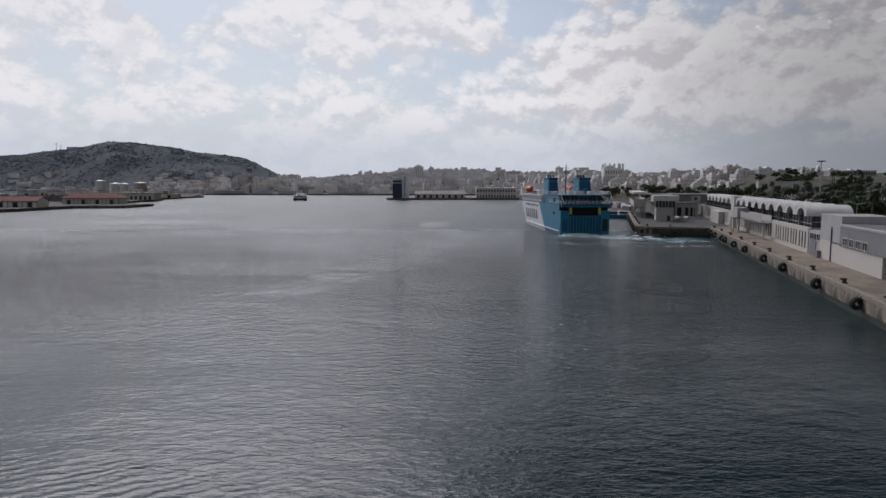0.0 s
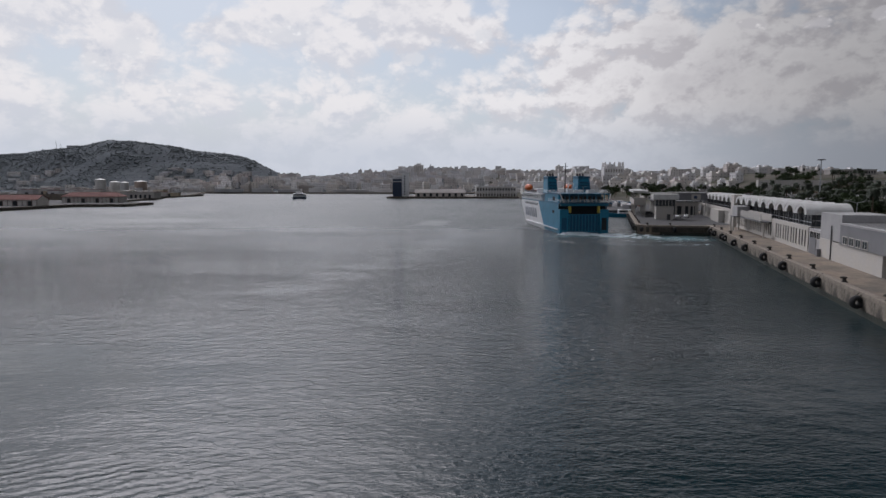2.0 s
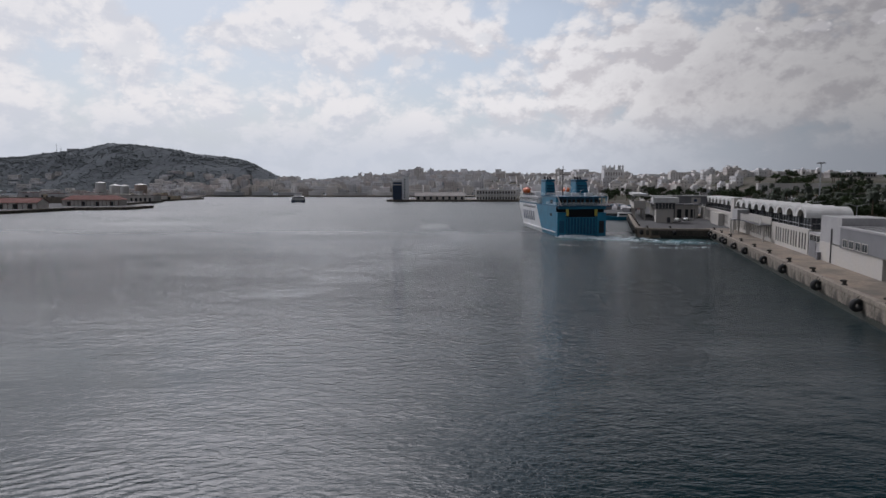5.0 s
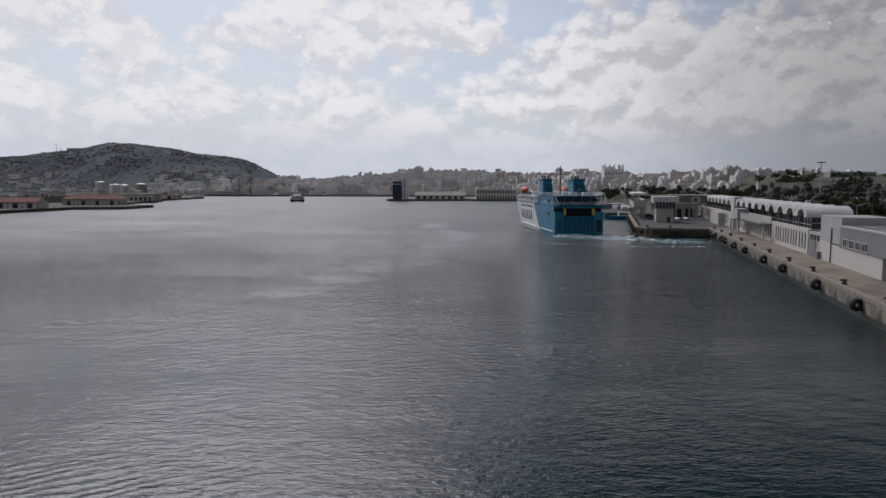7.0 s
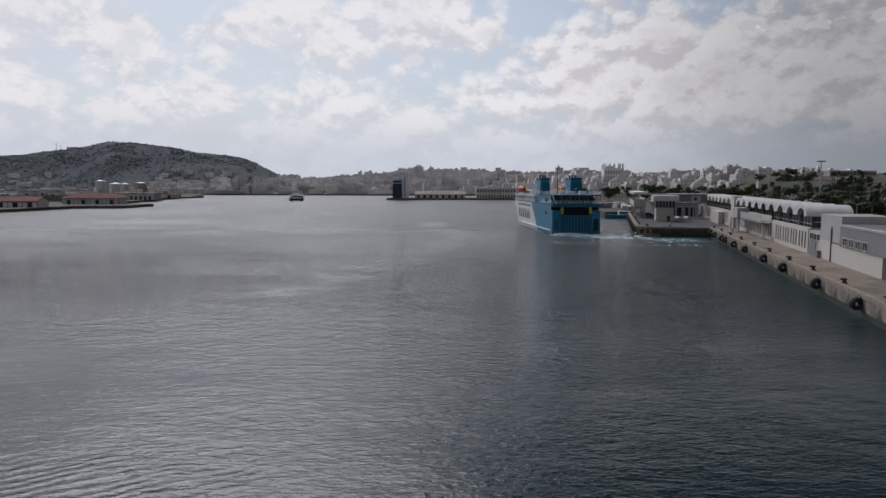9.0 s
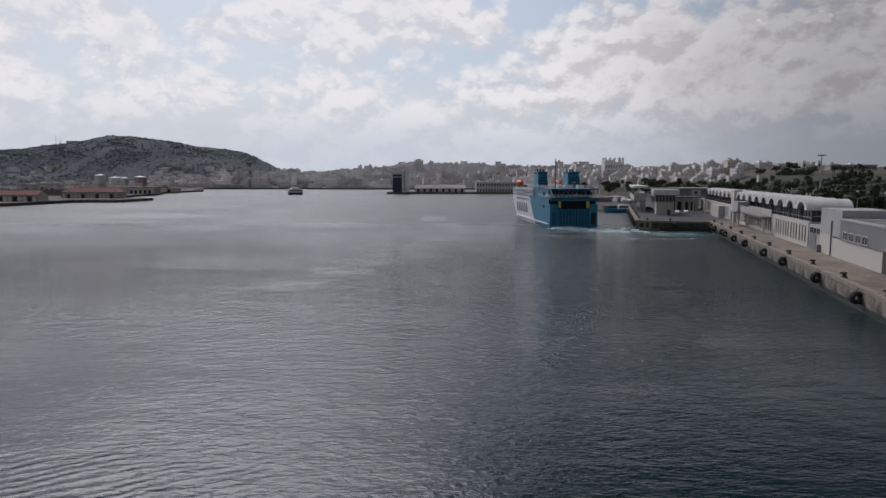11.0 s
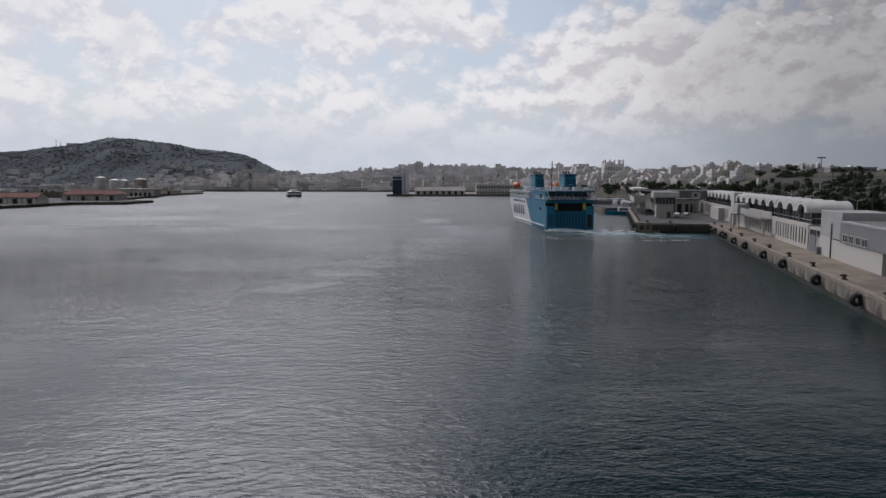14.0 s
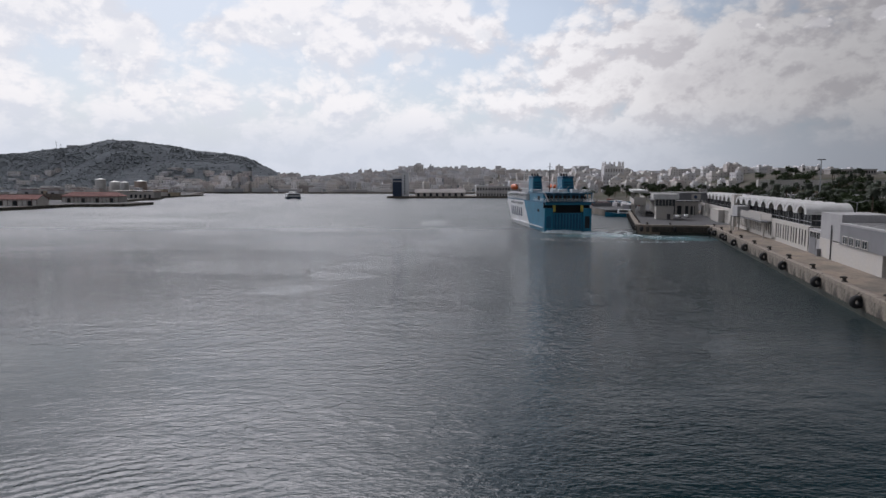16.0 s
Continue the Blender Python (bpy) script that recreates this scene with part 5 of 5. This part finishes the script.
# ---- hill above the terminal: church, long block, retaining wall ----
def build_hill_group():
    bm = B()
    box(bm, 300, 640, 628, 632, 3, 21.5)
    w = part("retaining_wall", bm, "wall_cream")
    tagged(w, "long pale retaining wall below the upper town", "wall", kind="structure")
    z = terrain(408, 745) - 1
    c = thing("twin_tower_church", "pale church with two domed bell towers", "church", pose(405, 742, z))
    bm = B()
    box(bm, 3.4, 14, 1.5, 30, 0, 34 - z)
    part("nave", bm, "wall_cream", c)
    for x in (0, 17):
        bm = B()
        box(bm, x - 2.2, x + 2.2, 0, 4.4, 0, 36.5 - z)
        tw = part("bell_tower", bm, "wall_cream", c)
        bm = B()
        bmesh.ops.create_uvsphere(bm, u_segments=14, v_segments=8, radius=2.1, matrix=pose(x, 2.2, 36.5 - z) @ Matrix.Diagonal((1, 1, 1.5, 1)))
        part("dome", bm, "wall_grey", tw, smooth=True)
        bm = B()
        box(bm, x - 0.8, x + 0.8, -0.1, 4.5, 32 - z, 35 - z)
        part("belfry_opening", bm, "ship_dark", tw)
    bm = B()
    bmesh.ops.create_uvsphere(bm, u_segments=14, v_segments=8, radius=3.2, matrix=pose(8.5, 9, 34 - z))
    part("dome", bm, "wall_grey", c, smooth=True)
    z = terrain(470, 760) - 1
    h = thing("long_barracks", "long grey-brown block with arcaded upper floor on the hill", "building", pose(440, 750, z))
    bm = B()
    box(bm, 0, 52, 0, 14, 0, 33.6 - z)
    part("wall", bm, "wall_brown", h)
    bm = B()
    box(bm, -0.5, 52.5, -0.5, 14.5, 33.6 - z, 34.4 - z)
    part("roof", bm, "wall_grey", h)
    for k in range(17):
        bm = B()
        box(bm, 0.8 + 3 * k, 2.6 + 3 * k, -0.1, 0.1, 29.5 - z, 32.4 - z)
        part("window", bm, "ship_dark", h)


build_hill_group()


def build_hilltop():
    for x, h in ((-868, 20), (-858, 13)):
        y = 1490
        z = terrain(x, y)
        m = thing("radio_mast", "thin radio mast on the hill crest", "mast", pose(x, y, z - 0.5), group="radio masts")
        bm = B()
        rod(bm, (0, 0, 0), (0, 0, h), 0.45, 6, 0.2)
        part("pole", bm, "dark_steel", m)
        bm = B()
        rod(bm, (-1.5, 0, h * 0.8), (1.5, 0, h * 0.8), 0.2, 5)
        part("antenna", bm, "dark_steel", m)
    z = terrain(-830, 1495)
    f = thing("hill_fort", "low grey fort on the hill crest", "building", pose(-845, 1490, z - 3))
    bm = B()
    box(bm, 0, 26, 0, 12, 0, 7)
    part("wall", bm, "wall_grey", f)
    bm = B()
    for k in range(6):
        box(bm, 2 + 4 * k, 3.6 + 4 * k, -0.1, 0.1, 3.6, 5.2)
    tagged(part("glazing", bm, "glass", f), kind="stuff")
    # tall block above the old town
    z = terrain(-55, 1420)
    t = thing("apartment_block", "pale tall apartment block above the old town", "building", pose(-62, 1415, z - 1))
    bm = B()
    box(bm, 0, 20, 0, 14, 0, 58 - z, 0.1)
    part("wall", bm, "wall_cream", t)
    bm = B()
    box(bm, 4, 15, 3, 11, 58 - z, 61 - z, 0.1)
    part("roof_hut", bm, "wall_white", t)
    bm = B()
    for f in range(int((58 - z) / 3.1)):
        for k in range(5):
            box(bm, 1.4 + 3.8 * k, 2.8 + 3.8 * k, -0.08, 0.05, 1 + 3.1 * f, 2.5 + 3.1 * f)
    tagged(part("glazing", bm, "glass", t), kind="stuff")


def build_cathedral():
    z = terrain(236, 900) - 1
    c = thing("old_church", "pale stone church with turrets above the old town", "church", pose(218, 895, z))
    bm = B()
    box(bm, 0, 27, 0, 16, 0, 41 - z, 0.1)
    part("nave", bm, "wall_white", c)
    bm = B()
    box(bm, 4, 13, 2, 12, 41 - z, 44 - z, 0.1)
    part("upper_nave", bm, "wall_grey", c)
    bm = B()
    box(bm, -1.2, 1.2, -1.2, 1.2, 0, 5.2)
    bmesh.ops.create_cone(bm, cap_ends=True, segments=4, radius1=1.6, radius2=0.1, depth=2.0, matrix=pose(0, 0, 6.2, 0, 0, 45))
    t = part("turret", bm, "wall_white", c, at=pose(1.6, 1.6, 40.5 - z))
    for x, y in ((8.0, 1.6), (14.0, 1.6), (20.0, 1.6), (25.4, 1.6), (1.6, 14.4), (25.4, 14.4)):
        reuse("turret", t, c, pose(x, y, 40.5 - z))
    bm = B()
    box(bm, -0.7, 0.7, -0.08, 0.1, 0, 4.2)
    w = part("window", bm, "shutter", c, at=pose(3, 0, 33 - z))
    for k in range(1, 14):
        reuse("window", w, c, pose(3 + 3.5 * (k % 7), 0, (33 if k < 7 else 25.5) - z))


build_hilltop()
build_cathedral()


def build_lower_town():
    rng = random.Random(41)
    for i in range(34):
        x, y = rng.uniform(165, 520), rng.uniform(430, 610)
        w, d, h = rng.uniform(7, 20), rng.uniform(7, 11), rng.uniform(3.5, 8)
        t = thing("park_house", "low pale flat-roofed house among trees", "building", pose(x, y, terrain(x, y) - 0.5, 0, 0, rng.uniform(-25, 25)), group="houses among the trees")
        bm = B()
        box(bm, 0, w, 0, d, -3, h)
        part("wall", bm, rng.choice(("wall_white", "wall_cream", "wall_white", "wall_grey")), t)
        bm = B()
        box(bm, -0.3, w + 0.3, -0.3, d + 0.3, h, h + 0.5)
        part("roof", bm, rng.choice(("wall_grey", "wall_white", "red_roof")), t)
        bm = B()
        for k in range(int(w / 3)):
            for f in range(max(1, int(h / 3))):
                box(bm, 1 + 3 * k, 2.3 + 3 * k, -0.08, 0.05, 0.9 + 3 * f, 2.2 + 3 * f)
        tagged(part("glazing", bm, "glass", t), kind="stuff")


build_lower_town()


# ---- vegetation ----
def leaf_cloud(bm, rng, lumps, n, size):
    for cx, cy, cz, r in lumps:
        for _ in range(n):
            d = Vector((rng.gauss(0, 1), rng.gauss(0, 1), rng.gauss(0, 1))).normalized()
            p = Vector((cx, cy, cz)) + Vector((d.x * r, d.y * r, d.z * r * 0.75)) * (rng.random() ** 0.45) * rng.uniform(0.8, 1.1)
            a = Vector((rng.gauss(0, 1), rng.gauss(0, 1), rng.gauss(0, 1))).normalized()
            b = a.cross(d)
            if b.length < 0.1:
                continue
            b.normalize()
            s = size * rng.uniform(0.6, 1.3)
            q = [bm.verts.new(p + a * s), bm.verts.new(p + b * s * 0.7), bm.verts.new(p - a * s), bm.verts.new(p - b * s * 0.7 + d * s * 0.3)]
            bm.faces.new(q)


def broadleaf(seed, h, spread):
    rng = random.Random(seed)
    t = thing("broadleaf_tree", "dense dark green broadleaf tree", "tree", group="trees behind the terminal")
    bm = B()
    rod(bm, (0, 0, -0.3), (0.1, 0, h * 0.45), 0.32, 8, 0.2)
    tips = []
    for k in range(7):
        a = 2 * math.pi * k / 7 + rng.uniform(-0.3, 0.3)
        e = (math.cos(a) * spread * rng.uniform(0.4, 0.75), math.sin(a) * spread * rng.uniform(0.4, 0.75), h * rng.uniform(0.55, 0.85))
        rod(bm, (0.05, 0, h * 0.36), e, 0.15, 5, 0.05)
        tips.append(e)
    part("trunk", bm, "bark", t)
    bm = B()
    lumps = [(x, y, z, spread * rng.uniform(0.38, 0.55)) for x, y, z in tips] + [(0, 0, h * 0.82, spread * 0.55), (0.3, 0.2, h * 0.6, spread * 0.6)]
    leaf_cloud(bm, rng, lumps, 90, 0.42)
    part("crown", bm, "leaf", t)
    return t


def palm(seed, h):
    rng = random.Random(seed)
    t = thing("palm_tree", "tall palm with drooping fronds", "tree", group="palms behind the terminal")
    bm = B()
    rod(bm, (0, 0, -0.3), (0.15, 0.1, h), 0.3, 8, 0.22)
    bmesh.ops.create_uvsphere(bm, u_segments=8, v_segments=6, radius=0.5, matrix=pose(0.15, 0.1, h))
    part("trunk", bm, "bark", t)
    bm = B()
    for k in range(26):
        a = 2.4 * k
        up = rng.uniform(-0.35, 1.1)
        p = Vector((0.15, 0.1, h + 0.2))
        out = Vector((math.cos(a), math.sin(a), 0))
        side = Vector((-math.sin(a), math.cos(a), 0))
        row = None
        for j in range(7):
            w = 0.62 * math.sin(math.pi * (j + 0.4) / 7.2)
            c = p + out * (0.5 * j) * (1 - 0.04 * j) + Vector((0, 0, up * 0.5 * j - 0.085 * j * j))
            cur = [bm.verts.new(c - side * w - Vector((0, 0, w * 0.6))), bm.verts.new(c), bm.verts.new(c + side * w - Vector((0, 0, w * 0.6)))]
            if row:
                bm.faces.new((row[0], row[1], cur[1], cur[0])), bm.faces.new((row[1], row[2], cur[2], cur[1]))
            row = cur
    part("crown", bm, "leaf_dry", t)
    return t


def build_trees():
    rng = random.Random(77)
    kinds = [broadleaf(1, 8.5, 4.2), broadleaf(2, 10.5, 4.8), broadleaf(3, 7.0, 4.4), palm(4, 9.5), palm(5, 12.5), palm(6, 7.5)]
    spots = []
    for i in range(170):          # park strip behind the terminal
        n, s = rng.uniform(46, 150), rng.uniform(50, 300)
        p = QUAY @ Vector((n, s, QZ))
        spots.append((p.x, p.y, QZ, rng.choice((0, 1, 2, 3, 4, 5, 3, 4))))
    for i in range(240):           # slope under the upper town
        x, y = rng.uniform(150, 600), rng.uniform(400, 680)
        spots.append((x, y, terrain(x, y), rng.choice((0, 1, 2, 5, 4, 3))))
    for i in range(15):           # trees on the crest
        x, y = rng.uniform(334, 362), rng.uniform(640, 700)
        spots.append((x, y, terrain(x, y), rng.choice((0, 1, 1))))
    for i in range(24):
        x, y = rng.uniform(110, 330), rng.uniform(560, 700)
        spots.append((x, y, terrain(x, y), rng.choice((0, 2, 5))))
    for i in range(125):          # bank below the upper town
        x, y = rng.uniform(255, 600), rng.uniform(560, 625)
        spots.append((x, y, terrain(x, y), rng.choice((0, 1, 2, 3, 4))))
    used = set()
    for x, y, z, k in spots:
        m = pose(x, y, z, 0, 0, rng.uniform(0, 360)) @ Matrix.Scale(rng.uniform(0.85, 1.2), 4)
        if k not in used:
            kinds[k].matrix_basis = m
            used.add(k)
        else:
            o = copy_thing(kinds[k], pose(0, 0, 0))
            o.matrix_basis = m
    # scrub and pines of the far hill, and greenery between the far houses
    bm = B()
    for i in range(22000):
        if i < 20500:
            x, y = rng.uniform(-1500, -395), 1215 + 330 * rng.random()
        else:
            x, y = rng.uniform(-395, 60), rng.uniform(1190, 1540)
        if noise.noise((x / 70, y / 70, 11)) < -0.12 and rng.random() < 0.8:
            continue
        z = terrain(x, y)
        r = rng.uniform(0.9, 2.1) if rng.random() < 0.9 else rng.uniform(2.4, 4)
        top = bm.verts.new((x, y, z + r * rng.uniform(0.45, 0.95)))
        ring = []
        a0 = rng.uniform(0, 6.3)
        for k in range(5):
            a = a0 + 1.257 * k
            q = r * rng.uniform(0.75, 1.2)
            ring.append((bm.verts.new((x + math.cos(a) * q, y + math.sin(a) * q, z + r * rng.uniform(0.0, 0.3))), bm.verts.new((x + math.cos(a) * q * 0.6, y + math.sin(a) * q * 0.6, z - 0.5))))
        for k in range(5):
            (a, b), (c, d) = ring[k], ring[(k + 1) % 5]
            bm.faces.new((a, c, top)), bm.faces.new((b, d, c, a))
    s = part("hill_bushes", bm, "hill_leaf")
    tagged(s, "pines and bushes over the far hill, tinted blue-grey for haze", "bushes", kind="stuff")


build_trees()


# ---- lamp masts, lamps, vehicles, foam ----
def build_masts():
    t = thing("high_mast_light", "tall steel floodlight mast with a crown of lamps", "lamp", pose(240, 420, QZ - 0.1))
    bm = B()
    rod(bm, (0, 0, 0), (0, 0, 30.2), 0.5, 10, 0.26)
    part("pole", bm, "steel", t)
    bm = B()
    bmesh.ops.create_cone(bm, cap_ends=True, segments=18, radius1=1.4, radius2=1.4, depth=0.25, matrix=pose(0, 0, 30.3))
    part("head_ring", bm, "dark_steel", t)
    for k in range(10):
        a = 2 * math.pi * k / 10
        bm = B()
        box(bm, -0.5, 0.5, -0.35, 0.35, -0.22, 0.22, 0.05)
        part("floodlight", bm, "dark_steel", t, at=pose(math.cos(a) * 2.0, math.sin(a) * 2.0, 30.2, 0, 20, math.degrees(a)))
    lamp = thing("street_lamp", "grey double-arm street lamp", "lamp", group="street lamps by the terminal")
    bm = B()
    rod(bm, (0, 0, 0), (0, 0, 10), 0.14, 7, 0.08)
    part("pole", bm, "steel", lamp)
    for s in (-1, 1):
        bm = B()
        rod(bm, (0, 0, 9.8), (s * 2.2, 0, 10.4), 0.07, 6)
        a = part("arm", bm, "steel", lamp)
        bm = B()
        box(bm, s * 2.0, s * 3.0, -0.2, 0.2, 10.3, 10.5, 0.04)
        part("lamp_head", bm, "grey", a)
    spots = [(33, 110 + 40 * k) for k in range(4)]
    lamp.matrix_basis = QUAY @ pose(33, 80, QZ)
    for n, s in spots:
        copy_thing(lamp, QUAY @ pose(n, s, QZ))


def build_car(color, label):
    c = thing("parked_car", label, "car", group="cars parked on the pier")
    prof = [(-2.1, 0.35), (2.1, 0.35), (2.15, 0.75), (1.2, 0.95), (0.55, 1.45), (-1.2, 1.48), (-2.0, 1.0), (-2.15, 0.8)]
    bm = B()
    lo = [bm.verts.new((y, -0.85, z)) for y, z in prof]
    hi = [bm.verts.new((y, 0.85, z)) for y, z in prof]
    bm.faces.new(lo), bm.faces.new(hi[::-1])
    for i in range(len(prof)):
        j = (i + 1) % len(prof)
        bm.faces.new((lo[i], hi[i], hi[j], lo[j]))
    bmesh.ops.recalc_face_normals(bm, faces=bm.faces)
    bmesh.ops.bevel(bm, geom=list(bm.edges), offset=0.07, segments=2, affect="EDGES")
    part("body", bm, color, c)
    bm = B()
    box(bm, -1.25, 0.75, -0.87, 0.87, 0.98, 1.36)
    part("side_glass", bm, "glass", c)
    for x in (-1.35, 1.35):
        for y in (-0.8, 0.8):
            bm = B()
            rod(bm, (x, y - 0.1, 0.32), (x, y + 0.1, 0.32), 0.32, 12)
            part("wheel", bm, "rubber", c)
    return c


def build_cars():
    a = build_car("ship_white", "white hatchback parked on the pier")
    b = build_car("dark_steel", "dark car parked under the walkway")
    a.matrix_basis = QUAY @ pose(-6.5, 205, QZ, 0, 0, 70)
    for n, s, r in ((-2.6, 209, 75), (9.2 - 4, 272, 20), (-12, 262, 5)):
        copy_thing(a, QUAY @ pose(n, s, QZ, 0, 0, r))
    b.matrix_basis = QUAY @ pose(-17.5, 236, QZ, 0, 0, 10)
    copy_thing(b, QUAY @ pose(-17, 244, QZ, 0, 0, 8))
    rng = random.Random(31)
    for i in range(34):           # car park beyond the terminal
        copy_thing(rng.choice((a, b)), QUAY @ pose(24 + 5.5 * (i % 3) + rng.uniform(-0.5, 0.5), 78 + 5.2 * (i // 3) * 1.6, QZ, 0, 0, rng.choice((0, 180)) + rng.uniform(-3, 3)))


def build_inner_dock():
    """Working apron beyond the ferry: containers, lorries and parked cars."""
    bm = B()
    prism(bm, [(93, 373.5), (300, 373.5), (300, 640), (93, 640)], 2, 3.46)
    tagged(part("dock_apron", bm, "asphalt"), "dark asphalt dock apron beyond the ferry", "ground", kind="structure")
    rng = random.Random(19)
    for i in range(26):
        c = thing("shipping_container", "painted steel shipping container on the dock apron", "container", pose(rng.uniform(96, 150), rng.uniform(384, 560), 3.46, 0, 0, rng.choice((0, 90, 80, 5))), group="containers on the dock")
        bm = B()
        box(bm, -1.2, 1.2, -6, 6, 0.05, 2.6, 0.04)
        for k in range(20):
            box(bm, -1.25, 1.25, -5.8 + 0.6 * k, -5.55 + 0.6 * k, 0.2, 2.45)
        part("body", bm, rng.choice(("wall_white", "ship_blue_dark", "wall_grey", "grey", "red_roof")), c)
        bm = B()
        box(bm, -1.05, -0.05, -6.06, -5.98, 0.2, 2.4)
        box(bm, 0.05, 1.05, -6.06, -5.98, 0.2, 2.4)
        part("door", bm, "grey", c)
    w = thing("moored_launch", "white and blue harbour launch moored at the dock", "boat", pose(100, 366, 0, 0, 0, 84))
    bm = B()
    rows = []
    for y, h in ((-8, 2.0), (3, 2.1), (7, 1.4), (9.5, 0.1)):
        rows.append([bm.verts.new((k * h, y, z)) for k, z in ((-1, 1.8 + max(0, y) * 0.08), (-0.75, -0.3), (0.75, -0.3), (1, 1.8 + max(0, y) * 0.08))])
    for p, q in zip(rows, rows[1:]):
        for j in range(4):
            bm.faces.new((p[j], p[(j + 1) % 4], q[(j + 1) % 4], q[j]))
    bm.faces.new(rows[0]), bm.faces.new(rows[-1][::-1])
    bmesh.ops.recalc_face_normals(bm, faces=bm.faces)
    part("hull", bm, "ship_blue", w)
    bm = B()
    box(bm, -1.6, 1.6, -5, 2.5, 1.8, 4.2, 0.2)
    cab = part("cabin", bm, "ship_white", w)
    bm = B()
    box(bm, -1.65, 1.65, -4, 2.0, 2.8, 3.6)
    part("cabin_glass", bm, "glass", cab)


def build_foam():
    """Churned foam behind the ferry: small flat flecks and lumps, thick at the stern and thinning out."""
    rng = random.Random(8)
    bm = B()

    def fleck(x, y, r, lift):
        c = bm.verts.new((x, y, lift))
        k = 6
        a0 = rng.uniform(0, 6)
        ring = [bm.verts.new((x + 1.8 * r * rng.uniform(0.6, 1.2) * math.cos(a0 + 6.283 * j / k), y + r * rng.uniform(0.6, 1.2) * math.sin(a0 + 6.283 * j / k), -0.03)) for j in range(k)]
        for j in range(k):
            bm.faces.new((c, ring[j], ring[(j + 1) % k]))

    for i in range(9000):         # boil at the stern, drifting off to starboard
        u = rng.random() ** 1.5
        x = -4 + 32 * u + rng.gauss(0, 2.0)
        y = -1.5 - 9 * u ** 0.7 + rng.gauss(0, 1.2 + 4.5 * u)
        if y > -0.6 and abs(x) < 9.6:
            continue
        if noise.noise((x / 3.4, y / 2.2, 2)) < -0.05 + 0.45 * u:
            continue
        fleck(x, y, rng.uniform(0.25, 0.85) * (1.2 - 0.7 * u), rng.uniform(0.05, 0.9) * (1 - u) ** 2 + 0.03)
    # thin foam lines bent round the turn
    for x0, x1, ya, yb, sag, n in ((-15, 32, -34, -42, -5, 520), (-22, 10, -28, -31, -3, 200), (-2, 27, -24, -31, -4, 320), (2, 36, -15, -27, -3, 420), (4, 34, -10, -22, -3, 420), (-6, 20, -12, -17, -2, 260)):
        for i in range(n):
            u = rng.random()
            x = x0 + (x1 - x0) * u
            y = ya + (yb - ya) * u + sag * math.sin(math.pi * u) + rng.gauss(0, 1.3)
            if noise.noise((x / 3.0, y / 1.6, 5)) < 0.02:
                continue
            fleck(x, y, rng.uniform(0.08, 0.30), 0.03)
    f = part("wake_foam", bm, "foam")
    return tagged(f, "white propeller foam trailing from the ferry's stern", "foam", kind="stuff")


build_masts()
build_cars()
build_inner_dock()
foam = build_foam()


def motions():
    """All that moves: the ferry swings slowly off its berth, the catamaran passes, ripples run."""
    rows = [(0.0, 52.9, 244.5, 3.3), (4.0, 52.3, 245.5, 3.4), (8.0, 50.8, 247.5, 3.7), (12.0, 49.4, 250.3, 4.1), (16.0, 48.3, 253.5, 4.6)]
    walk(ferry, [(t, pose(x, y, 0, 0, 0, a)) for t, x, y, a in rows])
    walk(foam, [(t, pose(x, y, 0, 0, 0, 0)) for t, x, y, a in rows])
    rows = [(0.0, -163.0, 752, 12), (8.0, -166.4, 752, 16), (16.0, -170.0, 752, 20)]
    walk(catamaran, [(t, pose(x, y, 0, 0, 0, a)) for t, x, y, a in rows])
    walk(water, [(0.0, pose(0, 1900, 0)), (16.0, pose(4.5, 1894, 0))])


motions()
